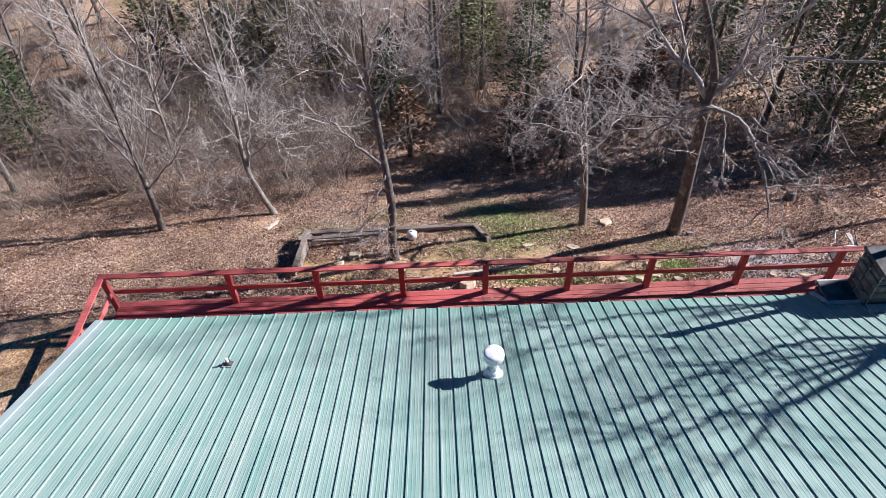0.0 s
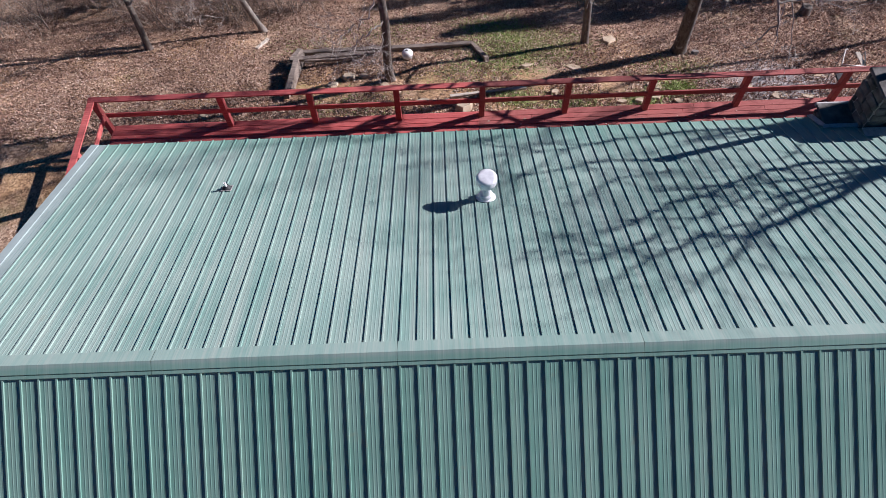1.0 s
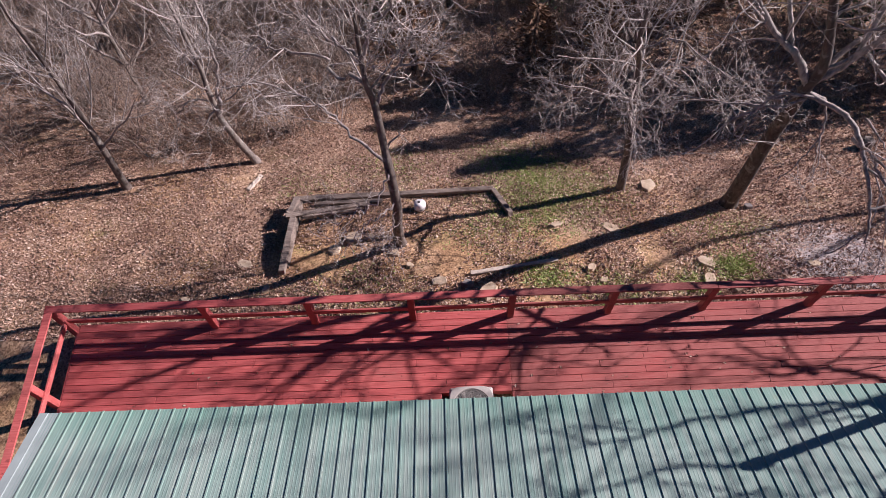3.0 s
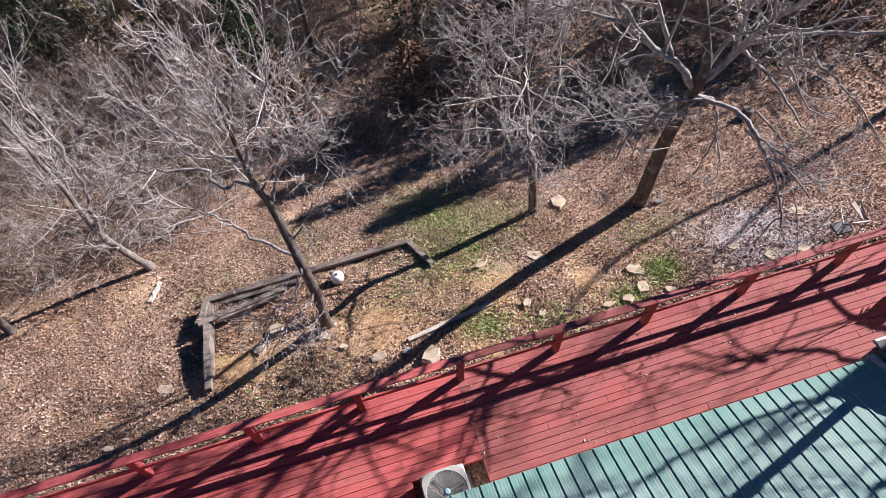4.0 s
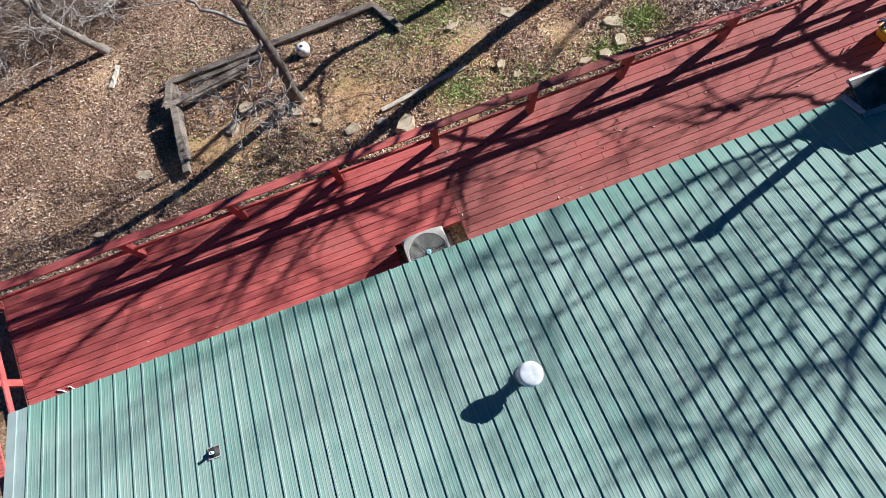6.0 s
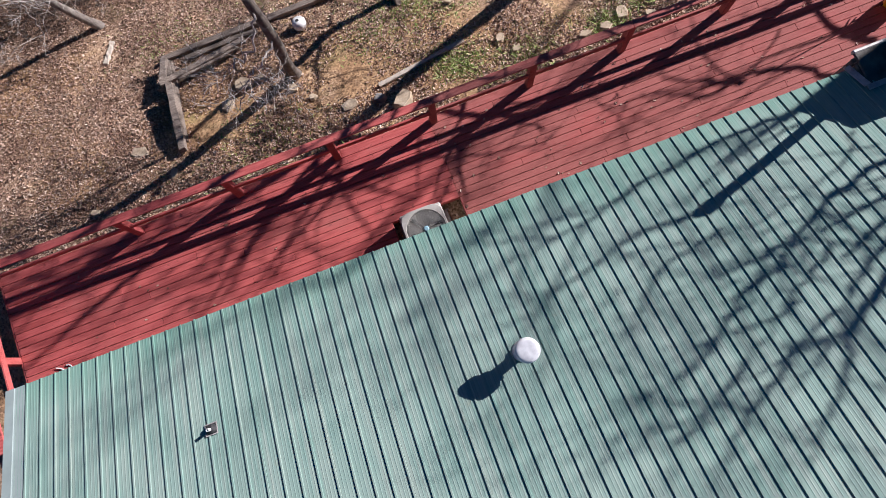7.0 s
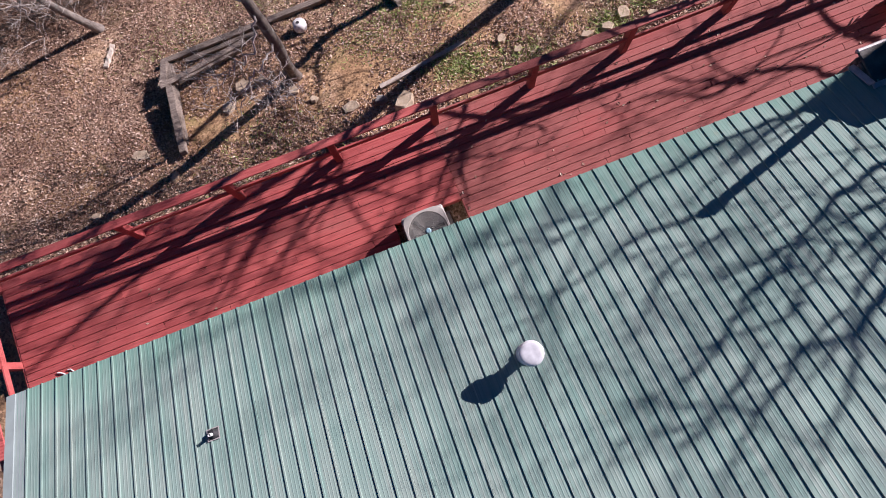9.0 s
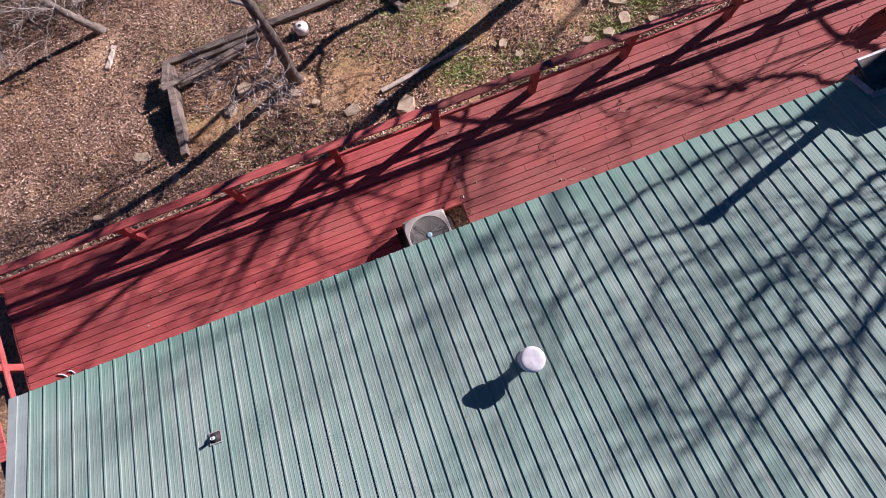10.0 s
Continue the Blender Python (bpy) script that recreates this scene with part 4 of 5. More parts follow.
main_tree(15, [(13.7, 6.32, -1.95), (13.61, 6.18, -0.25), (13.49, 6.02, 1.01), (13.33, 5.74, 2.17), (13.12, 5.4, 3.36), (13.06, 5.25, 4.2), (12.67, 5.32, 5.4), (12.3, 5.2, 6.2), (11.8, 4.8, 7.3)], 0.20, 0.03, 0.55, 8, 2.4,
          "large dark-trunked bare tree with spreading limbs over the deck", lift=0.05, reach=0.9, skin=DARK_BARK, flat=0.45, kink=0.2, kids=(5, 5, 4, 4), bend=0.012,
          extra=[([(13.1, 5.35, 3.5), (12.73, 5.4, 4.1), (12.24, 5.61, 4.5), (11.73, 5.71, 5.1), (10.96, 5.62, 6.2), (10.34, 5.34, 7.2)], 0.085, 16),
                 ([(11.73, 5.71, 5.1), (11.29, 5.66, 5.4), (10.69, 5.75, 5.7), (10.18, 5.85, 5.9)], 0.045, 10),
                 ([(12.5, 5.5, 4.3), (12.3, 5.9, 5.0), (11.9, 6.4, 6.1), (11.6, 6.8, 7.3)], 0.05, 12),
                 ([(13.1, 5.35, 3.55), (13.5, 5.35, 4.0), (13.77, 5.17, 4.8), (13.94, 4.95, 5.4), (14.19, 4.53, 6.1), (14.34, 4.14, 6.8)], 0.08, 8),
                 ([(13.6, 5.3, 4.2), (13.85, 5.7, 5.2), (14.2, 6.1, 6.5), (14.4, 6.5, 7.9)], 0.05, 12),
                 ([(13.75, 5.22, 4.6), (14.32, 4.95, 4.8), (14.88, 4.7, 4.9), (15.69, 4.35, 5.0), (16.4, 4.1, 5.1)], 0.055, 4),
                 ([(14.69, 4.75, 4.86), (14.67, 4.6, 4.5), (15.02, 4.28, 4.2), (15.41, 3.73, 3.8), (15.76, 3.19, 3.3)], 0.03, 3),
                 ([(13.13, 5.4, 3.3), (13.45, 5.16, 3.35), (12.72, 5.36, 3.3), (12.3, 5.32, 2.9), (11.94, 5.35, 2.6), (11.77, 5.23, 2.1)], 0.055, 9),
                 ([(13.2, 5.3, 3.25), (12.8, 5.25, 3.1), (12.31, 5.38, 3.0), (11.48, 5.55, 3.0), (10.84, 5.82, 2.9)], 0.036, 7),
                 ([(13.13, 5.4, 3.32), (13.48, 5.0, 3.35), (13.82, 4.65, 3.25), (13.96, 4.11, 3.0), (14.07, 3.66, 2.7), (14.14, 3.23, 2.3), (14.22, 2.93, 1.8)], 0.066, 3),
                 ([(14.11, 3.31, 2.4), (14.66, 3.38, 2.4), (15.19, 3.32, 2.4), (15.9, 3.23, 2.4)], 0.028, 3),
                 ([(14.17, 3.83, 2.8), (14.59, 3.58, 2.6), (14.86, 3.3, 2.4)], 0.026, 2),
                 ([(13.4, 5.12, 3.32), (13.54, 5.0, 3.0), (13.54, 4.82, 2.7), (13.3, 4.6, 2.3), (12.99, 4.45, 1.7)], 0.03, 3),
                 ([(13.54, 4.82, 2.7), (13.54, 4.36, 2.2), (13.36, 4.22, 1.8)], 0.018, 2),
                 ([(14.16, 4.02, 2.83), (14.5, 3.32, 2.24), (14.57, 2.82, 1.69), (14.49, 2.32, 1.03)], 0.017, 5),
                 ([(14.38, 3.62, 2.52), (14.25, 2.92, 1.71), (14.27, 2.47, 0.85)], 0.014, 4),
                 ([(13.96, 4.54, 2.93), (13.92, 3.89, 3.24)], 0.05, 0),
                 ([(13.92, 3.89, 3.24), (13.9, 3.63, 3.4), (13.87, 3.19, 3.62)], 0.036, 1),
                 ([(13.92, 3.89, 3.24), (13.92, 3.41, 3.25), (13.9, 2.61, 3.37)], 0.042, 1),
                 ([(13.09, 5.37, 3.42), (13.81, 5.78, 4.14), (13.79, 5.34, 4.28), (13.78, 4.86, 4.38), (13.77, 4.5, 4.48), (13.73, 4.31, 4.78), (13.7, 4.21, 5.06), (13.67, 3.86, 5.32), (13.63, 3.76, 5.59)], 0.055, 2),
                 ([(13.78, 4.89, 4.4), (13.74, 4.69, 4.7), (13.71, 4.42, 4.95), (13.68, 4.16, 5.2), (13.66, 3.99, 5.42), (13.61, 3.88, 5.76)], 0.04, 2),
                 ([(13.77, 4.53, 4.45), (13.78, 4.04, 4.41), (13.79, 3.53, 4.35), (13.79, 3.19, 4.32)], 0.03, 1),
                 ([(13.74, 4.24, 4.73), (13.73, 4.02, 4.83), (13.72, 3.43, 4.92)], 0.02, 2),
                 ([(13.73, 4.8, 4.78), (13.68, 4.78, 5.21), (13.64, 4.49, 5.52), (13.6, 4.11, 5.85), (13.58, 4.04, 6.05)], 0.04, 2),
                 ([(13.68, 4.87, 5.19), (13.65, 4.87, 5.45), (13.61, 5.01, 5.81), (13.57, 4.88, 6.16), (13.51, 4.88, 6.67)], 0.032, 2),
                 ([(13.89, 4.52, 3.51), (13.87, 3.96, 3.64), (13.86, 3.39, 3.76)], 0.026, 2)])

# unseen trees past the house end, limbs shaped to shade the roof and deck
main_tree(21, [(22.9, 0.9, -0.6), (22.8, 0.8, 2.5), (22.8, 0.8, 4.9), (22.5, 0.7, 7.2), (22.3, 0.6, 9.2)], 0.21, 0.035, 0.8, 2, 2.4,
          "tall bare tree standing past the end of the house", lift=0.05, kids=(4, 5, 5, 3), reach=1.15, depth=3, bend=0.02,
          extra=[([(22.5, 0.7, 7.2), (21.03, 0.82, 7.37), (20.96, 0.85, 7.49), (20.8, 0.84, 7.81), (20.67, 0.71, 8.13), (20.56, 0.7, 8.34), (20.44, 0.74, 8.56), (20.36, 0.79, 8.72), (20.25, 0.89, 8.88)], 0.068, 11),
                 ([(22.5, 0.7, 7.2), (20.94, 0.46, 7.7), (20.78, 0.51, 8.0), (20.67, 0.61, 8.17), (20.57, 0.6, 8.38)], 0.049, 8),
                 ([(20.69, 0.36, 8.23), (20.58, 0.2, 8.52), (20.46, 0.09, 8.81), (20.38, -0.04, 9.02), (20.22, -0.18, 9.41), (20.12, -0.31, 9.66)], 0.035, 6),
                 ([(22.5, 0.7, 7.2), (20.73, -0.43, 8.5), (20.64, -0.5, 8.7), (20.54, -0.61, 8.94), (20.4, -0.4, 9.14), (20.28, -0.55, 9.45), (20.17, -0.65, 9.71), (20.08, -0.77, 9.94), (20.0, -0.97, 10.19)], 0.064, 7),
                 ([(20.58, -0.34, 8.76), (20.48, -0.37, 8.97), (20.4, -0.4, 9.14), (20.3, -0.45, 9.37)], 0.037, 6),
                 ([(20.54, -0.61, 8.94), (20.5, -0.87, 9.15), (20.38, -1.14, 9.51), (20.3, -1.29, 9.73), (20.19, -1.49, 10.03)], 0.042, 8),
                 ([(22.5, 0.7, 7.2), (20.82, -0.06, 8.17), (20.65, -0.24, 8.57), (20.58, -0.46, 8.81), (20.53, -0.64, 8.99)], 0.047, 5),
                 ([(20.49, 0.01, 8.78), (20.42, -0.0, 8.94), (20.29, 0.1, 9.14), (20.18, 0.23, 9.31), (20.01, 0.33, 9.6), (19.88, 0.35, 9.85)], 0.035, 5),
                 ([(20.51, 0.47, 8.54), (20.34, 0.47, 8.88), (20.18, 0.23, 9.31), (20.04, 0.11, 9.64), (19.93, 0.14, 9.84), (19.75, 0.14, 10.19)], 0.049, 6),
                 ([(20.43, 1.33, 8.33), (20.31, 1.36, 8.55), (20.14, 1.36, 8.9), (19.95, 0.96, 9.44), (19.86, 0.85, 9.67)], 0.040, 8),
                 ([(20.22, -0.18, 9.41), (20.1, -0.33, 9.71), (19.97, -0.44, 10.02), (19.81, -0.47, 10.35)], 0.042, 5),
                 ([(21.08, 1.04, 7.16), (20.91, 1.35, 7.36), (20.75, 1.6, 7.58), (20.6, 1.91, 7.75)], 0.021, 3),
                 ([(20.97, 0.57, 7.59), (20.84, 0.78, 7.76), (20.67, 1.2, 7.92), (20.48, 1.56, 8.14), (20.26, 1.79, 8.47)], 0.021, 3),
                 ([(20.65, 1.13, 7.98), (20.5, 1.15, 8.27), (20.38, 1.29, 8.46), (20.21, 1.53, 8.68), (20.05, 1.58, 8.98)], 0.023, 5),
                 ([(21.04, 1.43, 7.07), (20.92, 1.13, 7.45), (20.73, 1.13, 7.83), (20.64, 1.07, 8.03)], 0.026, 5)])
main_tree(23, [(23.9, 2.96, -0.7), (23.8, 2.97, 2.0), (23.48, 2.85, 4.5), (22.93, 2.76, 7.16), (22.69, 2.83, 8.93)], 0.16, 0.04, 0.85, 4, 2.6,
          "slim bare tree close to the end of the deck", lift=0.06, kids=(4, 4, 3, 3), reach=1.25, bend=0.02,
          extra=[([(23.2, 2.8, 6.0), (20.99, 2.18, 6.86), (20.79, 2.33, 7.19), (20.54, 2.5, 7.6), (20.39, 2.54, 7.89), (20.19, 2.61, 8.27), (20.0, 2.59, 8.64), (19.88, 2.62, 8.88), (19.64, 2.74, 9.29)], 0.064, 9),
                 ([(20.91, 1.98, 7.1), (20.79, 2.04, 7.32), (20.63, 2.09, 7.61), (20.46, 2.06, 7.95), (20.28, 1.93, 8.37)], 0.030, 4),
                 ([(20.35, 1.74, 8.31), (20.16, 1.96, 8.6), (19.94, 1.97, 9.04), (19.79, 1.98, 9.33), (19.66, 1.88, 9.64)], 0.049, 6),
                 ([(23.6, 2.9, 3.4), (21.65, 1.96, 3.2), (21.52, 2.49, 3.41), (21.36, 3.08, 3.66), (21.16, 3.42, 3.99), (20.97, 3.5, 4.29), (20.8, 3.9, 4.55), (20.67, 4.29, 4.77)], 0.070, 5),
                 ([(21.14, 3.32, 4.01), (20.99, 3.71, 4.25), (20.84, 4.17, 4.5), (20.73, 4.64, 4.67)], 0.047, 4),
                 ([(21.42, 3.83, 3.57), (21.25, 3.49, 3.84), (21.17, 3.38, 3.97)], 0.023, 3),
                 ([(23.6, 2.9, 3.4), (21.9, 2.02, 2.81), (21.83, 2.47, 2.92), (21.7, 2.99, 3.13), (21.63, 3.41, 3.23), (21.62, 3.96, 3.25), (21.63, 4.48, 3.24)], 0.082, 4),
                 ([(20.67, 4.29, 4.77), (20.55, 4.27, 4.96), (20.43, 3.83, 5.15)], 0.029, 4)])
main_tree(25, [(29.6, 9.6, -3.1), (29.6, 9.55, 0.0), (29.65, 9.5, 2.6), (29.5, 9.45, 4.2)], 0.19, 0.09, 0.9, 2, 2.2,
          "very tall bare tree on the bank past the deck", lift=0.06, kids=(4, 4, 3, 3), reach=1.6, bend=0.02,
          extra=[([(29.5, 9.45, 4.2), (29.2, 9.9, 7.5), (29.7, 9.2, 10.0), (29.9, 8.6, 11.5)], 0.088, 4),
                 ([(29.5, 9.45, 4.2), (30.4, 9.0, 7.0), (30.6, 8.6, 9.5), (30.2, 8.4, 12.0)], 0.070, 4),
                 ([(29.9, 8.6, 11.5), (30.25, 7.51, 15.63), (30.02, 7.68, 15.91), (29.68, 7.8, 16.38), (29.43, 7.94, 16.71), (29.1, 8.06, 17.17)], 0.070, 9),
                 ([(29.9, 8.6, 11.5), (31.19, 6.72, 14.51), (30.97, 6.89, 14.79), (30.74, 6.77, 15.2), (30.52, 6.73, 15.55), (30.29, 6.74, 15.9)], 0.070, 8),
                 ([(31.3, 6.26, 14.54), (31.08, 6.43, 14.81), (30.87, 6.19, 15.24), (30.59, 6.3, 15.63), (30.36, 6.32, 15.97)], 0.058, 8),
                 ([(29.9, 8.6, 11.5), (29.53, 9.7, 14.01), (29.18, 9.68, 14.43), (28.9, 9.79, 14.79), (28.51, 9.64, 15.26)], 0.047, 8)])


def woods():
    """Bare trees of the woods below the bank, and the brush under them."""
    rnd = random.Random(31)
    kinds = []
    for k in range(6):
        L = Limbs(40 + k)
        h = rnd.uniform(6.5, 9.5)
        lean = Vector((rnd.uniform(-0.5, 0.5), rnd.uniform(-0.5, 0.5), 0))
        pts = L.trunk([Vector((0, 0, 0)), lean * 0.4 + Vector((0, 0, h * 0.3)), lean + Vector((0, 0, h * 0.65)), lean * 1.3 + Vector((0, 0, h))], rnd.uniform(0.08, 0.15), 0.025, 7)
        for i in range(13):
            s = 0.22 + 0.75 * (i + L.r.random()) / 13
            j = min(int(s * (len(pts) - 1)), len(pts) - 2)
            a = i * 2.4
            L.bough(pts[j].copy(), Vector((math.cos(a), math.sin(a), 0.8)), rnd.uniform(1.8, 3.2), 0.045, 1, 3, 0.1, 0.12, (7, 6, 5))
        kinds.append(tree_object(L, "bare grey-brown woodland tree among brush", (0, 0, 0), (BARK, PALE_BARK, BARK)[k % 3], BRUSH, "bare trees of the woods", "woodland_tree"))
    spots = []
    tries = 0
    while len(spots) < 50 and tries < 5000:
        tries += 1
        x, y = rnd.uniform(-19, 34), rnd.uniform(10.2, 31)
        if x > 12 and rnd.random() < 0.6 or (3 < x <= 12 and rnd.random() < 0.5) or (x < 3 and rnd.random() < 0.3) or (-9 < x < -5 and y > 19) or (-6 < x < 3.5 and y > 16 and rnd.random() < 0.65):
            continue
        if y < (12.5 if x > 12 else 13.5) and (x > 12 or y < 12 or rnd.random() < 0.75):
            continue
        if all((x - a) ** 2 + (y - b) ** 2 > 3.2 for a, b in spots):
            spots.append((x, y))
    for i, (x, y) in enumerate(spots):
        m = pose(x, y, ground_z(x, y) - 0.05, rnd.uniform(-4, 4), rnd.uniform(-4, 4), rnd.uniform(0, 360))
        if i < len(kinds):
            kinds[i].matrix_basis = m
        else:
            copy_thing(kinds[i % len(kinds)], m)


def thicket():
    """Tangled leafless brush along the foot of the bank."""
    rnd = random.Random(77)
    for label, mat, n in (("tangle of leafless brown brush under the trees", BRUSH, 390), ("tangle of pale leafless saplings under the trees", TWIG, 20)):
        L = Limbs(rnd.randrange(999))
        L.tips = 3
        k = 0
        while k < n:
            x, y = rnd.uniform(-18, 30), rnd.uniform(9.4, 27)
            if x > 12 and rnd.random() < 0.75 or (x > 1 and y < 10.6) or (4 < x < 11 and y < 12.6) or (x < 1 and y < 11.6 and rnd.random() < 0.55) or (-9.5 < x < -4.5 and y > 20) or noise.noise(Vector((x * 0.33, y * 0.33, 5.0))) < -0.08:
                continue
            k += 1
            z = ground_z(x, y)
            for j in range(rnd.randint(5, 9)):
                a = rnd.uniform(0, 6.28)
                L.bough(Vector((x + rnd.uniform(-0.4, 0.4), y + rnd.uniform(-0.4, 0.4), z - 0.03)), Vector((0.45 * math.cos(a), 0.45 * math.sin(a), 1)), rnd.uniform(1.3, 3.4), rnd.uniform(0.008, 0.021), 2, 4, 0.05, 0.13, (5, 5, 4, 4))
        me = L.mesh(1, "brush", mat)
        tagged(new("brush", me), label, "brush", kind="stuff")


woods()
thicket()


def cedar(x, y, h, seed, mat=CEDAR, kind="cedar_tree", label="dark green bushy cedar standing in the woods", group="cedars in the woods"):
    """A dark evergreen: a trunk with whorls of drooping sprays."""
    rnd = random.Random(seed)
    z = ground_z(x, y)
    t = thing(kind, label, "shrub" if kind == "leafy_shrub" else "tree", (x, y, z), group)
    part("trunk", tube([(0, 0, -0.1), (0, 0, h * 0.5), (0, 0, h)], [0.13, 0.08, 0.015], 8), BARK, t)
    v, f = [], []
    for k in range(int(430 * h)):
        s = rnd.random() ** 0.8
        zz = 0.5 + s * (h - 0.5)
        rad = (1 - s) ** 0.8 * (0.7 + h * 0.15) + 0.1
        a = rnd.uniform(0, 6.28)
        q = rad * rnd.uniform(0.25, 1.05) * (0.8 + 0.35 * math.sin(a * 3 + seed + zz * 2))
        p = Vector((q * math.cos(a), q * math.sin(a), zz + rnd.uniform(-0.15, 0.15)))
        d = Vector((math.cos(a) + rnd.uniform(-0.6, 0.6), math.sin(a) + rnd.uniform(-0.6, 0.6), rnd.uniform(-0.3, 0.7))).normalized() * rnd.uniform(0.12, 0.28)
        w = d.orthogonal().normalized() * rnd.uniform(0.02, 0.05)
        w.rotate(Matrix.Rotation(rnd.uniform(0, 6.28), 3, d))
        b = len(v)
        v += [p - w * 0.6, p + d * 0.5 - w, p + d, p + d * 0.5 + w]
        f.append((b, b + 1, b + 2, b + 3))
    me = bpy.data.meshes.new("crown")
    me.from_pydata(v, [], f)
    me.materials.append(mat)
    part("crown", me, mat, t)


# the tall cedars past x 20 are set partly out of view to shade the woods
for i, (x, y, h) in enumerate(((-10.5, 15.5, 5.5), (-6.5, 21, 6.5), (4.6, 17.0, 4.5), (19.5, 20.5, 7.5), (20.8, 15.8, 10.0), (25, 22, 8.0), (-13, 11.5, 3.6), (22.7, 14.8, 11.0), (24.6, 13.5, 11.0), (26.0, 15.8, 11.0), (18.6, 17.6, 9.0), (27.2, 13.4, 10.0), (29.5, 15.0, 9.0), (21.6, 12.7, 9.5), (-13.5, 17.8, 6.0), (10.6, 17.4, 6.5))):
    cedar(x, y, h, 60 + i)
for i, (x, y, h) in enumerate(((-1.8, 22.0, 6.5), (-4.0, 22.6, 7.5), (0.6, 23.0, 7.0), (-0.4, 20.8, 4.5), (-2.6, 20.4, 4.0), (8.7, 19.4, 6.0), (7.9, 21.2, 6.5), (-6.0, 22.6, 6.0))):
    cedar(x, y, h, 80 + i, OLIVE, "cedar_tree", "olive-green bushy cedar at the back of the woods")
for i, (x, y, h) in enumerate(((-0.2, 18.4, 3.4), (1.6, 19.8, 2.6), (-3.5, 17.2, 2.2), (4.2, 20.4, 2.4))):
    cedar(x, y, h, 90 + i, TAN_LEAF, "leafy_shrub", "thin shrub still holding dull tan leaves", "tan shrubs in the woods")
# saplings placed and sized partly to shade the woods floor
for i, (x, y, h) in enumerate(((15.4, 16.0, 4.6), (13.4, 15.2, 4.2), (11.6, 13.6, 3.6), (9.4, 13.4, 3.0), (5.4, 14.2, 3.2))):
    cedar(x, y, h, 100 + i, RUST_LEAF, "leafy_shrub", "scrubby oak sapling holding rust-brown leaves", "oak saplings in the woods")


# ---- yard ----
def flat_stone(x, y, w, d, h, seed, mat, label):
    rnd = random.Random(seed)
    bm = bmesh.new()
    n = rnd.randint(5, 7)
    prof = [rnd.uniform(0.68, 1.18) for _ in range(n)]
    rings = []
    for f, z in ((0.95, -0.06), (1.0, h * 0.5), (0.98, h * 0.88), (0.9, h)):
        rings.append([bm.verts.new((w / 2 * f * prof[k] * math.cos(6.2832 * k / n), d / 2 * f * prof[k] * math.sin(6.2832 * k / n), z + rnd.uniform(-0.1, 0.1) * h)) for k in range(n)])
    for p, q in zip(rings, rings[1:]):
        for k in range(n):
            bm.faces.new((p[k], p[(k + 1) % n], q[(k + 1) % n], q[k]))
    bm.faces.new(rings[-1]), bm.faces.new(rings[0][::-1])
    ob = solid("rock", bm, mat, label, "rock", group="rocks in the yard")
    ob.matrix_basis = pose(x, y, ground_z(x, y), -20, 0, 0) @ pose(0, 0, 0, 0, 0, rnd.uniform(0, 360))


TAN, GREY = "tan flat fieldstone half sunk in the leaves", "grey weathered rock lying on the bank"
for i, (x, y, w, d, h, g) in enumerate((
        (11.75, 7.09, 0.62, 0.42, 0.14, 0), (10.43, 5.49, 0.55, 0.36, 0.06, 0), (9.10, 5.68, 0.36, 0.2, 0.08, 0), (6.76, 3.70, 0.3, 0.24, 0.2, 1), (7.22, 3.40, 0.5, 0.42, 0.34, 0),
        (6.11, 3.81, 0.42, 0.32, 0.1, 0), (5.40, 4.38, 0.26, 0.2, 0.12, 0), (5.03, 4.83, 0.3, 0.22, 0.1, 0), (3.98, 5.45, 0.46, 0.4, 0.2, 0), (4.40, 5.44, 0.34, 0.26, 0.16, 0),
        (3.54, 5.09, 0.4, 0.3, 0.12, 0), (12.32, 4.10, 0.5, 0.34, 0.09, 0), (12.24, 3.57, 0.42, 0.34, 0.12, 0), (11.77, 3.37, 0.34, 0.26, 0.14, 0), (9.67, 4.10, 0.26, 0.2, 0.14, 0),
        (11.31, 3.37, 0.3, 0.2, 0.12, 0), (1.38, 4.68, 0.5, 0.34, 0.06, 0), (9.88, 3.68, 0.28, 0.2, 0.1, 0), (15.47, 3.45, 0.6, 0.4, 0.05, 0), (16.88, 4.46, 0.6, 0.4, 0.06, 0),
        (14.80, 3.96, 0.3, 0.25, 0.05, 0), (16.14, 3.34, 0.4, 0.3, 0.06, 0), (14.10, 6.11, 0.3, 0.25, 0.16, 1), (12.73, 3.26, 0.3, 0.25, 0.1, 0), (2.11, 3.73, 0.25, 0.2, 0.1, 0), (0.29, 3.54, 0.22, 0.18, 0.08, 0))):
    flat_stone(x, y, w, d, h * 0.62, 200 + i, GREY_ROCK if g else ROCK, GREY if g else TAN)


def build_stump():
    x, y = 18.45, 8.62
    rnd = random.Random(4)
    bm = turned([(0.26, -0.12), (0.21, 0.02), (0.17, 0.15), (0.165, 0.33), (0.13, 0.36), (0.02, 0.34)], 11)
    for v in bm.verts:
        v.co += Vector((rnd.gauss(0, 0.012), rnd.gauss(0, 0.012), rnd.gauss(0, 0.015)))
    ob = solid("tree_stump", bm, BARK, "low dark weathered tree stump among dry leaves", "stump")
    ob.matrix_basis = pose(x, y, ground_z(x, y), -6, 4, 0)


build_stump()


